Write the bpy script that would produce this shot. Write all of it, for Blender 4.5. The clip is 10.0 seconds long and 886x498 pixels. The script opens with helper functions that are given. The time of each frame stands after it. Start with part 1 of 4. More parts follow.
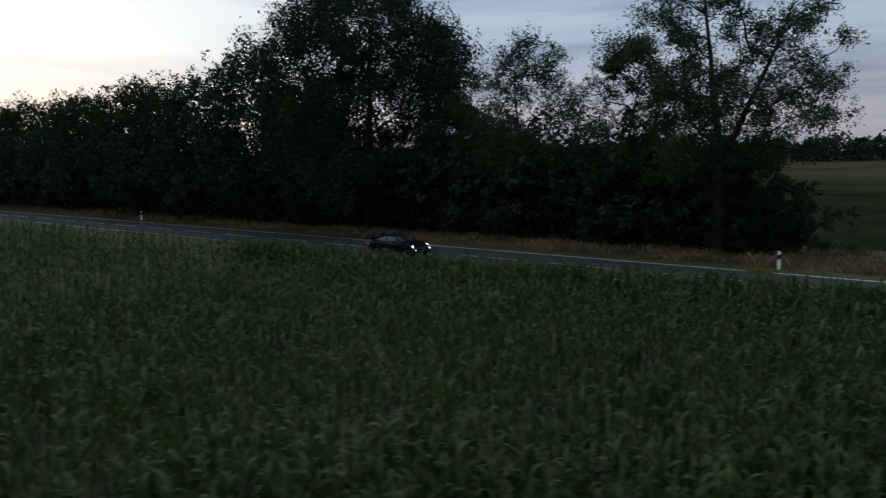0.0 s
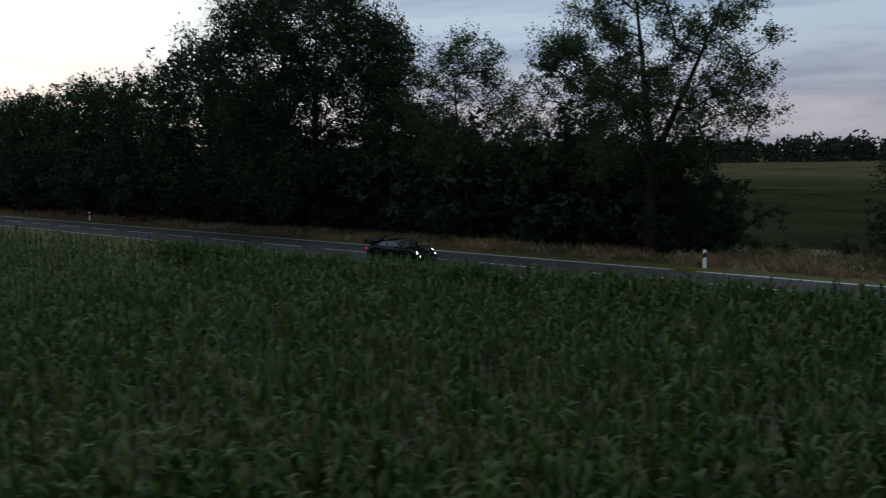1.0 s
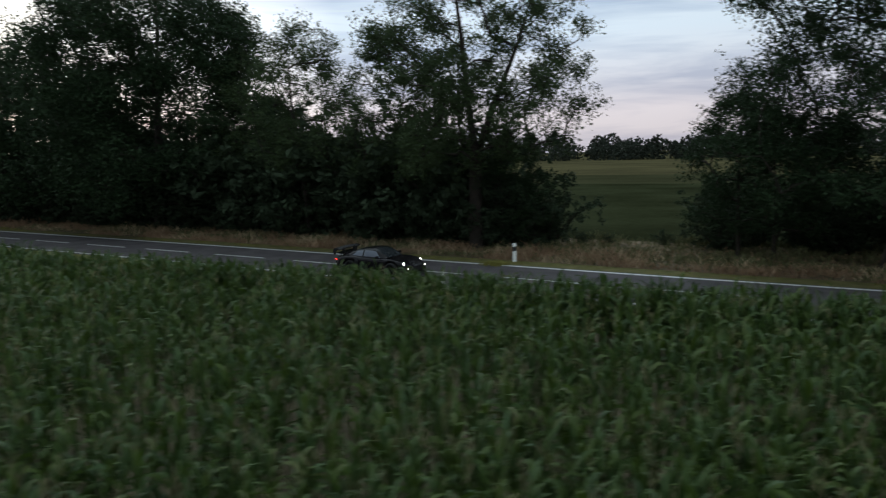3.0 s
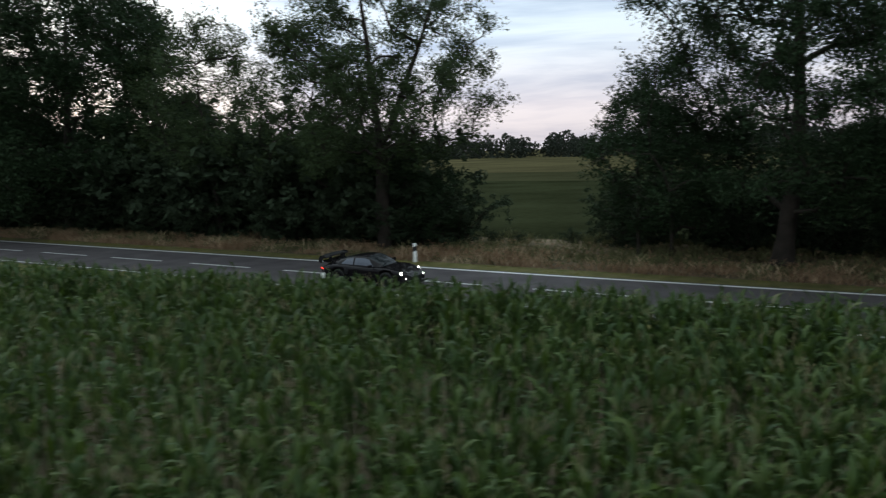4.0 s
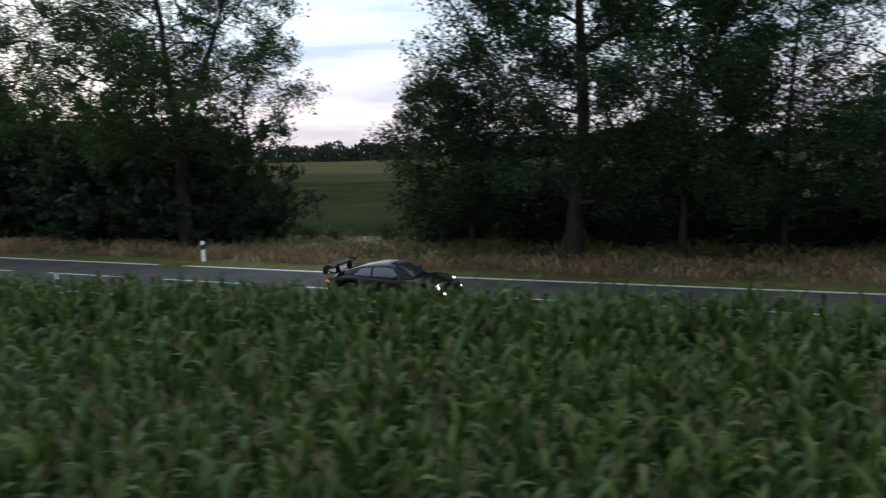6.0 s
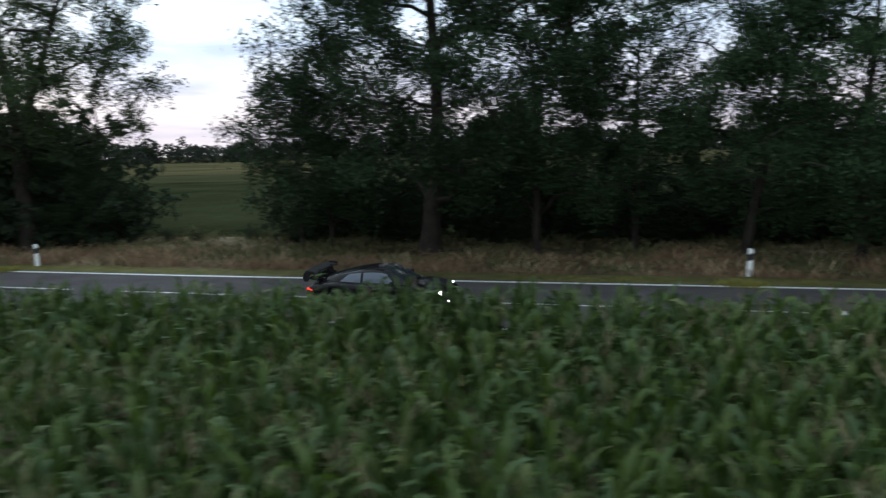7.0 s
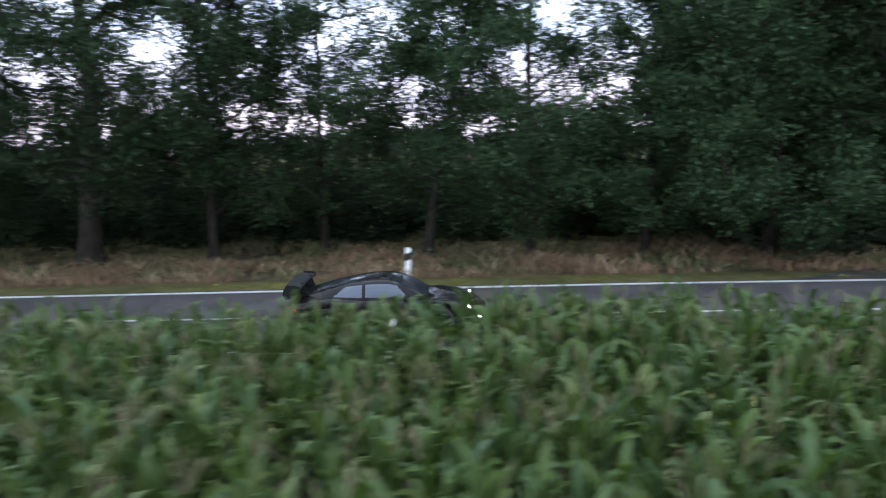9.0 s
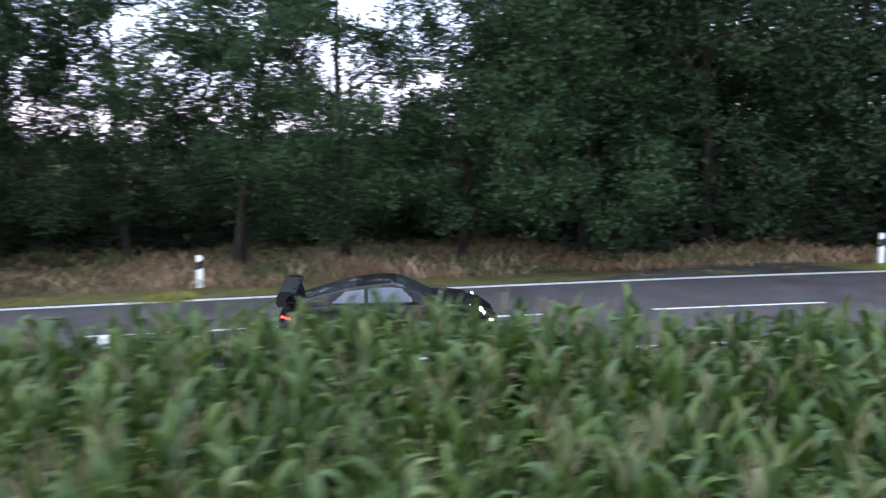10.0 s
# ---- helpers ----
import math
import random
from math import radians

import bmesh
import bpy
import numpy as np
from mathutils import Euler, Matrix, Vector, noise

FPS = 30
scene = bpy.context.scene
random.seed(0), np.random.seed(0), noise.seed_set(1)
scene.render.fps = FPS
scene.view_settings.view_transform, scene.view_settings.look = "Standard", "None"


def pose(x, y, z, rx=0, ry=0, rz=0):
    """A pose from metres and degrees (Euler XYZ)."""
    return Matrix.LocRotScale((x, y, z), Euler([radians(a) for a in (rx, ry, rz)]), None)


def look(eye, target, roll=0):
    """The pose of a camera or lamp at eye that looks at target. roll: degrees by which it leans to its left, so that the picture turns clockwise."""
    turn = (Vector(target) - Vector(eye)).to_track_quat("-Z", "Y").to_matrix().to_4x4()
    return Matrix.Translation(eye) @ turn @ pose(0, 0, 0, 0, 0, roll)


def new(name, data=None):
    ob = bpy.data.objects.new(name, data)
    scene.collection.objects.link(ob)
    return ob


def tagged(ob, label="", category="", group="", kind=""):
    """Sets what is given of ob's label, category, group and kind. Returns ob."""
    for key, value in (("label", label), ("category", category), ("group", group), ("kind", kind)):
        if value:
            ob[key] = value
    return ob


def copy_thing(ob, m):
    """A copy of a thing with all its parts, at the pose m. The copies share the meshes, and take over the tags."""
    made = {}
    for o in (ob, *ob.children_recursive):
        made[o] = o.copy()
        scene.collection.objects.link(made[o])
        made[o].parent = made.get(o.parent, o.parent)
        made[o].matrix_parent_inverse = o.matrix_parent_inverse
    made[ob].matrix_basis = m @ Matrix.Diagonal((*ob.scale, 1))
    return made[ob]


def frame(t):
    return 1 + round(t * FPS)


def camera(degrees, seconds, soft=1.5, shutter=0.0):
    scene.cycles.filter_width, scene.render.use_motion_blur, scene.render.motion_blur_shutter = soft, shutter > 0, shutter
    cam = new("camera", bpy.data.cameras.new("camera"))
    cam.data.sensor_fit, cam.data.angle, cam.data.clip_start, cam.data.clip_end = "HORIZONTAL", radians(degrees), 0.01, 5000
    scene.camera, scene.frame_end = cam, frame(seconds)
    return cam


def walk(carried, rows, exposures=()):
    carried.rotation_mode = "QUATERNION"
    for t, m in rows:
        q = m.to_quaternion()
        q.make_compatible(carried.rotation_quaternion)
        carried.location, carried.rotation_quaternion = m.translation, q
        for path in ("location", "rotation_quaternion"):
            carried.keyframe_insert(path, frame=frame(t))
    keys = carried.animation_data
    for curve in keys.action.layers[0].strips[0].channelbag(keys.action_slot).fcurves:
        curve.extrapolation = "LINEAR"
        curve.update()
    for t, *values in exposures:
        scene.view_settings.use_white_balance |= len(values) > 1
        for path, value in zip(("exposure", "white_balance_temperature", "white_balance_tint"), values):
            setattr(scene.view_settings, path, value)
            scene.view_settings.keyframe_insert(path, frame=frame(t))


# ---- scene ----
# ---- camera ----
cam = camera(64.5, 10.0, soft=1.2, shutter=0.75)
# seconds, eye (x along the road, y across it, z up), then the turn about x, y and z in degrees
PATH = [
    (0.0, 0.167, -37.033, 6.558, 82.59, 1.20, 38.23),
    (0.5, 1.284, -35.740, 6.451, 82.61, 1.21, 37.49),
    (1.0, 2.361, -34.531, 6.330, 82.62, 1.22, 36.79),
    (1.5, 3.442, -33.336, 6.179, 82.62, 1.23, 35.89),
    (2.0, 4.566, -32.145, 6.029, 82.59, 1.29, 34.44),
    (2.5, 5.807, -30.874, 5.902, 82.52, 1.33, 32.62),
    (4.0, 9.654, -27.295, 5.839, 82.05, 1.63, 27.81),
    (4.5, 10.886, -26.163, 5.666, 82.06, 1.61, 26.18),
    (5.0, 12.019, -25.174, 5.500, 82.06, 1.60, 24.43),
    (6.5, 15.751, -22.441, 4.951, 82.01, 1.57, 17.98),
    (7.0, 17.101, -21.560, 4.832, 81.90, 1.58, 14.34),
    (7.5, 18.543, -20.694, 4.718, 81.82, 1.56, 11.14),
    (8.0, 20.040, -19.849, 4.591, 81.78, 1.56, 8.49),
    (8.5, 21.657, -18.994, 4.441, 81.79, 1.48, 5.02),
    (9.0, 23.203, -18.263, 4.324, 81.79, 1.48, 0.97),
    (9.5, 24.743, -17.634, 4.224, 81.79, 1.37, -3.54),
    (10.0, 26.211, -17.105, 4.135, 81.80, 1.29, -7.72),
]
walk(cam, [(t, pose(x, y, z, rx, ry, rz)) for t, x, y, z, rx, ry, rz in PATH],
     exposures=[(0.0, -0.78, 6450, 9), (2.5, -0.22, 6850, 10), (5.0, 0.36, 7150, 10), (7.5, 0.70, 6680, 11), (10.0, 2.06, 6450, 24)])

# ---- world and light: after sunset, thin cloud, the glow low in the west behind the tree row ----
GLOW = (-0.94, 0.34)
world = bpy.data.worlds.new("dusk")
scene.world = world
world.use_nodes = True
wn, wl = world.node_tree.nodes, world.node_tree.links
wn.clear()


def wnode(kind, **inputs):
    n = wn.new(kind)
    for key, value in inputs.items():
        n.inputs[key.replace("_", " ")].default_value = value
    return n


coord = wnode("ShaderNodeTexCoord")
sky = wnode("ShaderNodeTexSky")
sky.sky_type, sky.sun_disc = "NISHITA", False
sky.sun_elevation, sky.sun_rotation = radians(2.0), radians(-70.0)
sky.altitude, sky.air_density, sky.dust_density, sky.ozone_density = 50, 1.0, 1.5, 2.5
# streaked cloud: noise drawn out along the horizon
stretch = wnode("ShaderNodeMapping")
stretch.inputs["Scale"].default_value = (1.6, 1.6, 13.0)
clouds = wnode("ShaderNodeTexNoise", Scale=2.1, Detail=5.0, Roughness=0.55, Distortion=0.35)
cover = wnode("ShaderNodeValToRGB")
cover.color_ramp.elements[0].position, cover.color_ramp.elements[1].position = 0.42, 0.66
# the veil of high cloud: pale near the horizon, brighter overhead where the cloud is thin
split = wnode("ShaderNodeSeparateXYZ")
veil = wnode("ShaderNodeValToRGB")
ve = veil.color_ramp.elements
ve[0].position, ve[0].color = 0.0, (0.55, 0.54, 0.61, 1)
ve[1].position, ve[1].color = 1.0, (1.10, 1.36, 1.50, 1)
for p, c in ((0.06, (0.63, 0.62, 0.71, 1)), (0.16, (0.59, 0.72, 0.87, 1)), (0.33, (0.64, 0.77, 0.89, 1)), (0.60, (0.95, 1.18, 1.32, 1))):
    e = ve.new(p)
    e.color = c
dark = wnode("ShaderNodeMix")
dark.data_type, dark.blend_type = "RGBA", "MIX"
thick = wnode("ShaderNodeMath")
thick.operation = "MULTIPLY"
thick.inputs[1].default_value = 0.75
# warm glow towards the set sun
toward = wnode("ShaderNodeVectorMath")
toward.operation = "DOT_PRODUCT"
toward.inputs[1].default_value = (GLOW[0], GLOW[1], 0.05)
glow = wnode("ShaderNodeValToRGB")
glow.color_ramp.elements[0].position, glow.color_ramp.elements[0].color = 0.85, (0, 0, 0, 1)
glow.color_ramp.elements[1].position, glow.color_ramp.elements[1].color = 1.0, (0.95, 0.85, 0.66, 1)
warm = wnode("ShaderNodeMix")
warm.data_type, warm.blend_type = "RGBA", "ADD"
warm.inputs[0].default_value = 1.0
both = wnode("ShaderNodeBackground", Strength=1.0)
nishita = wnode("ShaderNodeBackground", Strength=0.03)
total = wnode("ShaderNodeAddShader")
out = wnode("ShaderNodeOutputWorld")
wl.new(coord.outputs["Generated"], stretch.inputs["Vector"])
wl.new(stretch.outputs["Vector"], clouds.inputs["Vector"])
wl.new(clouds.outputs["Fac"], cover.inputs["Fac"])
wl.new(coord.outputs["Generated"], split.inputs[0])
wl.new(split.outputs["Z"], veil.inputs["Fac"])
wl.new(cover.outputs["Color"], thick.inputs[0])
wl.new(thick.outputs[0], dark.inputs[0])
wl.new(veil.outputs["Color"], dark.inputs[6])
dim = wnode("ShaderNodeMix")
dim.data_type, dim.blend_type = "RGBA", "MULTIPLY"
dim.inputs[0].default_value = 1.0
wl.new(veil.outputs["Color"], dim.inputs[6])
dim.inputs[7].default_value = (0.52, 0.58, 0.70, 1)
wl.new(dim.outputs[2], dark.inputs[7])
wl.new(coord.outputs["Generated"], toward.inputs[0])
wl.new(toward.outputs["Value"], glow.inputs["Fac"])
# the sky dims away from the glow
side = wnode("ShaderNodeMapRange")
side.inputs["From Min"].default_value, side.inputs["From Max"].default_value = -0.4, 0.8
side.inputs["To Min"].default_value, side.inputs["To Max"].default_value = 0.84, 1.24
fade = wnode("ShaderNodeMix")
fade.data_type, fade.blend_type = "RGBA", "MULTIPLY"
fade.inputs[0].default_value = 1.0
wl.new(toward.outputs["Value"], side.inputs["Value"])
wl.new(dark.outputs[2], fade.inputs[6])
wl.new(side.outputs["Result"], fade.inputs[7])
wl.new(fade.outputs[2], warm.inputs[6])
wl.new(glow.outputs["Color"], warm.inputs[7])
wl.new(warm.outputs[2], both.inputs["Color"])
wl.new(sky.outputs["Color"], nishita.inputs["Color"])
wl.new(both.outputs[0], total.inputs[0])
wl.new(nishita.outputs[0], total.inputs[1])
wl.new(total.outputs[0], out.inputs["Surface"])

sun_data = bpy.data.lights.new("sun", "SUN")
sun_data.energy, sun_data.angle, sun_data.color = 0.06, radians(14), (1.0, 0.80, 0.62)
sun = new("sun", sun_data)
sun.matrix_basis = look((-94, 34, 6), (0, 0, 0))

# ---- materials ----


def material(name, color, rough=0.8, metal=0.0, vary=0.35, scale=3.0, fine=40.0, bump=0.25, per="noise", let=0.0, coat=0.0, other=None, ramp=()):
    """A surface with a base colour that varies at two scales, with fine relief. per: noise, island or object. let: light let through, for leaves."""
    m = bpy.data.materials.new(name)
    m.use_nodes = True
    n, l = m.node_tree.nodes, m.node_tree.links
    b = n["Principled BSDF"]
    b.inputs["Roughness"].default_value, b.inputs["Metallic"].default_value = rough, metal
    b.inputs["Coat Weight"].default_value = coat
    if rough > 0.84 or let:
        b.inputs["Specular IOR Level"].default_value = 0.15 if rough > 0.84 else 0.25
    b.inputs["Coat Roughness"].default_value = 0.03
    tc = n.new("ShaderNodeTexCoord")
    big, small = n.new("ShaderNodeTexNoise"), n.new("ShaderNodeTexNoise")
    big.inputs["Scale"].default_value, small.inputs["Scale"].default_value = scale, fine
    big.inputs["Detail"].default_value = small.inputs["Detail"].default_value = 4
    l.new(tc.outputs["Object"], big.inputs["Vector"])
    l.new(tc.outputs["Object"], small.inputs["Vector"])
    mix = n.new("ShaderNodeMix")
    mix.data_type = "RGBA"
    lo = [c * (1 - vary) for c in color]
    hi = other or [min(1, c * (1 + vary)) for c in color]
    mix.inputs[6].default_value, mix.inputs[7].default_value = (*lo, 1), (*hi, 1)
    add = n.new("ShaderNodeMath")
    add.operation = "MULTIPLY_ADD"
    add.inputs[1].default_value, add.inputs[2].default_value = 0.5, 0.0
    add.use_clamp = True
    if per == "noise":
        l.new(small.outputs["Fac"], add.inputs[0])
        l.new(big.outputs["Fac"], add.inputs[2])
        add.inputs[1].default_value = 0.4
        half = n.new("ShaderNodeMapRange")
        half.inputs["From Min"].default_value, half.inputs["From Max"].default_value = 0.5, 0.95
        l.new(add.outputs[0], half.inputs["Value"])
        l.new(half.outputs["Result"], mix.inputs[0])
    else:
        info = n.new("ShaderNodeNewGeometry" if per == "island" else "ShaderNodeObjectInfo")
        l.new(info.outputs["Random Per Island" if per == "island" else "Random"], add.inputs[0])
        sub = n.new("ShaderNodeMath")
        sub.operation = "MULTIPLY"
        sub.inputs[1].default_value = 0.5
        l.new(big.outputs["Fac"], sub.inputs[0])
        l.new(sub.outputs[0], add.inputs[2])
        l.new(add.outputs[0], mix.inputs[0])
    hue = mix.outputs[2]
    if ramp:
        rp = n.new("ShaderNodeValToRGB")
        els = rp.color_ramp.elements
        while len(els) < len(ramp):
            els.new(0.5)
        for i, c in enumerate(ramp):
            els[i].position, els[i].color = 0.12 + 0.76 * i / (len(ramp) - 1), (*c, 1)
        l.new(add.outputs[0], rp.inputs["Fac"])
        hue = rp.outputs["Color"]
    l.new(hue, b.inputs["Base Color"])
    if bump:
        bp = n.new("ShaderNodeBump")
        bp.inputs["Strength"].default_value, bp.inputs["Distance"].default_value = bump, 0.02
        l.new(small.outputs["Fac"], bp.inputs["Height"])
        l.new(bp.outputs["Normal"], b.inputs["Normal"])
    if let:
        tl = n.new("ShaderNodeBsdfTranslucent")
        ms = n.new("ShaderNodeMixShader")
        ms.inputs[0].default_value = let
        l.new(hue, tl.inputs["Color"])
        l.new(b.outputs[0], ms.inputs[1])
        l.new(tl.outputs[0], ms.inputs[2])
        l.new(ms.outputs[0], n["Material Output"].inputs["Surface"])
    return m


def glowing(name, color, strength):
    m = bpy.data.materials.new(name)
    m.use_nodes = True
    b = m.node_tree.nodes["Principled BSDF"]
    b.inputs["Base Color"].default_value = (*[c * 0.6 for c in color], 1)
    b.inputs["Emission Color"].default_value, b.inputs["Emission Strength"].default_value = (*color, 1), strength
    return m


M_EARTH = material("field_earth", (0.085, 0.07, 0.045), 0.95, vary=0.5, scale=0.6, fine=9)
M_FAR = material("far_crop", (0.054, 0.050, 0.026), 0.95, vary=0.25, scale=0.03, fine=0.7, bump=0.3, other=(0.092, 0.080, 0.040))
M_ASPHALT = material("asphalt", (0.096, 0.085, 0.091), 0.86, vary=0.28, scale=0.7, fine=160, bump=0.35)
M_PATCH = material("old_asphalt", (0.075, 0.072, 0.07), 0.9, vary=0.35, scale=1.2, fine=90, bump=0.5)
M_PAINT = material("road_paint", (0.94, 0.94, 0.92), 0.5, vary=0.10, scale=2.5, fine=60, bump=0.1)
M_GRASS = material("mown_grass", (0.16, 0.165, 0.035), 0.85, vary=0.35, per="island", let=0.25, other=(0.28, 0.25, 0.075), bump=0)
M_DRY = material("dry_grass", (0.160, 0.099, 0.064), 0.9, vary=0.5, per="island", let=0.3, other=(0.38, 0.245, 0.15), scale=0.6, bump=0)
M_STRAW = material("straw", (0.34, 0.24, 0.145), 0.9, vary=0.3, per="island", let=0.25, other=(0.56, 0.43, 0.28), scale=0.5, bump=0)
M_VERGE = material("verge_turf", (0.165, 0.165, 0.045), 0.95, vary=0.35, scale=1.5, fine=30, bump=0.8, other=(0.20, 0.18, 0.07))
M_LITTER = material("grass_litter", (0.135, 0.100, 0.060), 0.95, vary=0.45, scale=0.8, fine=12, bump=0.9, other=(0.22, 0.16, 0.095))
M_WEED = material("weed_leaf", (0.070, 0.084, 0.032), 0.8, vary=0.4, per="island", let=0.2, other=(0.16, 0.155, 0.070), scale=0.5, bump=0)
M_CORN = material("maize_leaf", (0.044, 0.096, 0.018), 0.46, per="island", let=0.28, scale=0.5, bump=0,
                  ramp=((0.013, 0.027, 0.008), (0.025, 0.050, 0.012), (0.048, 0.080, 0.011), (0.040, 0.075, 0.027), (0.070, 0.102, 0.026), (0.160, 0.146, 0.085)))
M_TASSEL = material("maize_tassel", (0.18, 0.155, 0.085), 0.8, vary=0.3, per="island", let=0.25, other=(0.30, 0.235, 0.150), bump=0)
M_LEAF = material("tree_leaf", (0.016, 0.033, 0.014), 0.66, vary=0.2, per="island", let=0.15, other=(0.027, 0.048, 0.020), scale=0.3, bump=0)
M_LEAF_B = material("light_tree_leaf", (0.032, 0.057, 0.022), 0.6, vary=0.3, per="island", let=0.25, other=(0.058, 0.086, 0.034), scale=0.3, bump=0)
# lit copy of tree_leaf for trees D to H: brightness put into the colour
M_LEAF_C = material("lightened_leaf", (0.027, 0.056, 0.024), 0.64, vary=0.25, per="island", let=0.3, other=(0.046, 0.082, 0.035), scale=0.3, bump=0)
M_RIPE = material("ripening_crop", (0.038, 0.039, 0.020), 0.95, vary=0.3, scale=0.04, fine=1.0, bump=0.5)
M_CROP = material("green_crop", (0.024, 0.028, 0.014), 0.9, vary=0.4, scale=0.09, fine=1.4, bump=1.0)
M_SHRUB = material("shrub_leaf", (0.026, 0.040, 0.023), 0.7, vary=0.25, per="island", let=0.3, other=(0.043, 0.064, 0.034), scale=0.3, bump=0)
# the haze of distance is painted in: lighter, bluish leaf colour
M_WOODS = material("far_woods", (0.034, 0.044, 0.030), 0.9, vary=0.35, per="island", other=(0.055, 0.066, 0.050), bump=0)
M_BARK = material("bark", (0.034, 0.028, 0.023), 0.95, vary=0.45, scale=2.0, fine=14, bump=0.9)
M_POST = material("post_plastic", (0.80, 0.80, 0.78), 0.5, vary=0.08, scale=6, fine=60, bump=0.05)
M_BLACK = material("black_plastic", (0.015, 0.015, 0.016), 0.5, vary=0.2, bump=0.05)
M_REFLECTOR = material("reflector", (0.55, 0.55, 0.52), 0.2, metal=0.6, vary=0.1, bump=0)
M_CAR = material("black_car_paint", (0.008, 0.007, 0.008), 0.07, vary=0.1, scale=2, fine=300, bump=0.0, coat=0.05)
M_CARBON = material("carbon_black", (0.012, 0.012, 0.013), 0.55, vary=0.2, fine=200, bump=0.05)
M_GLASS = material("tinted_glass", (0.015, 0.018, 0.020), 0.03, vary=0.0, bump=0.0, coat=0.06)
M_SIDEGLASS = material("side_glass", (0.062, 0.070, 0.086), 0.08, metal=0.7, vary=0.03, bump=0.0)
M_TYRE = material("tyre_rubber", (0.02, 0.02, 0.02), 0.9, vary=0.2, fine=90, bump=0.3)
M_RIM = material("dark_rim", (0.05, 0.05, 0.055), 0.3, metal=0.9, vary=0.1, bump=0)
M_LAMP = glowing("headlight_glow", (1.0, 0.98, 0.95), 14.0)
M_DRL = glowing("daylight_glow", (1.0, 0.97, 0.92), 9.0)
M_TAIL = glowing("tail_glow", (1.0, 0.030, 0.016), 2.6)

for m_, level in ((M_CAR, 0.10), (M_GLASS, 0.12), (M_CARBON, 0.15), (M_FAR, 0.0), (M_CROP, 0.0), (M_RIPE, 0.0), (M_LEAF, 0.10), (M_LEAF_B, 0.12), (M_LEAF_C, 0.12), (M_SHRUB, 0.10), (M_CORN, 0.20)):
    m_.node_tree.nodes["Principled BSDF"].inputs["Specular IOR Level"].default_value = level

# ---- mesh helpers ----


def mesh_of(name, verts, faces, mat, smooth=False):
    """A mesh from arrays: verts n x 3, faces m x 3 or m x 4 (all alike), or a list of faces."""
    me = bpy.data.meshes.new(name)
    if isinstance(faces, np.ndarray):
        k = faces.shape[1]
        me.vertices.add(len(verts))
        me.vertices.foreach_set("co", np.ascontiguousarray(verts, dtype=np.float32).ravel())
        me.loops.add(faces.size)
        me.loops.foreach_set("vertex_index", np.ascontiguousarray(faces, dtype=np.int32).ravel())
        me.polygons.add(len(faces))
        me.polygons.foreach_set("loop_start", np.arange(0, faces.size, k, dtype=np.int32))
        me.update(calc_edges=True)
    else:
        me.from_pydata([tuple(v) for v in verts], [], faces)
    me.materials.append(mat)
    if smooth:
        me.polygons.foreach_set("use_smooth", np.ones(len(me.polygons), dtype=bool))
    return me


def child(name, me, parent, label=""):
    ob = new(name, me)
    ob.parent = parent
    if label:
        ob["label"] = label
    return ob


def part(name, bm, mat, parent, label="", smooth=False):
    me = bpy.data.meshes.new(name)
    bm.to_mesh(me)
    bm.free()
    me.materials.append(mat)
    if smooth:
        me.polygons.foreach_set("use_smooth", np.ones(len(me.polygons), dtype=bool))
    return child(name, me, parent, label)


def box(sx, sy, sz, at=(0, 0, 0), bevel=0.0, turn=(0, 0, 0)):
    bm = bmesh.new()
    bmesh.ops.create_cube(bm, size=1.0)
    bmesh.ops.scale(bm, vec=(sx, sy, sz), verts=bm.verts)
    if bevel:
        bmesh.ops.bevel(bm, geom=bm.edges[:], offset=bevel, segments=2, affect="EDGES", profile=0.6)
    bmesh.ops.transform(bm, matrix=pose(*at, *turn), verts=bm.verts)
    return bm


def tube(points, radii, sides=6):
    """Arrays of a tapered tube along points."""
    pts, rad = np.asarray(points, float), np.asarray(radii, float)
    d = np.gradient(pts, axis=0)
    d /= np.linalg.norm(d, axis=1)[:, None] + 1e-9
    ref = np.where(np.abs(d[:, 2:3]) > 0.9, np.array([[1.0, 0, 0]]), np.array([[0, 0, 1.0]]))
    u = np.cross(d, ref)
    u /= np.linalg.norm(u, axis=1)[:, None] + 1e-9
    v = np.cross(d, u)
    a = np.linspace(0, 2 * np.pi, sides, endpoint=False)
    ring = pts[:, None] + rad[:, None, None] * (np.cos(a)[None, :, None] * u[:, None] + np.sin(a)[None, :, None] * v[:, None])
    n = len(pts)
    i, j = np.meshgrid(np.arange(n - 1), np.arange(sides), indexing="ij")
    k = (j + 1) % sides
    faces = np.stack([i * sides + j, i * sides + k, (i + 1) * sides + k, (i + 1) * sides + j], -1).reshape(-1, 4)
    return ring.reshape(-1, 3), faces


def joined(pieces):
    vs, fs, base = [], [], 0
    for v, f in pieces:
        vs.append(v)
        fs.append(f + base)
        base += len(v)
    return np.concatenate(vs), np.concatenate(fs)


def smoothstep(a, b, x):
    t = np.clip((np.asarray(x, float) - a) / (b - a), 0, 1)
    return t * t * (3 - 2 * t)


# ---- the plan: x runs along the road, y across it ----
EDGE_X = (-400, -120, -60, -25, 0, 20, 30, 38, 43, 50, 62, 80, 120, 200)
EDGE_Y = (7.5, 4.5, 4.05, 3.65, 3.2, 3.25, 3.2, 2.9, 2.5, 1.8, 0.2, -3.0, -14, -50)
MID_X = (-400, -120, -60, -25, 0, 20, 32, 38, 43, 50, 62, 80, 120, 200)
MID_Y = (4.3, 1.3, 1.05, 0.55, -0.05, -0.35, -0.62, -0.95, -1.4, -2.2, -3.9, -7.1, -18, -54)


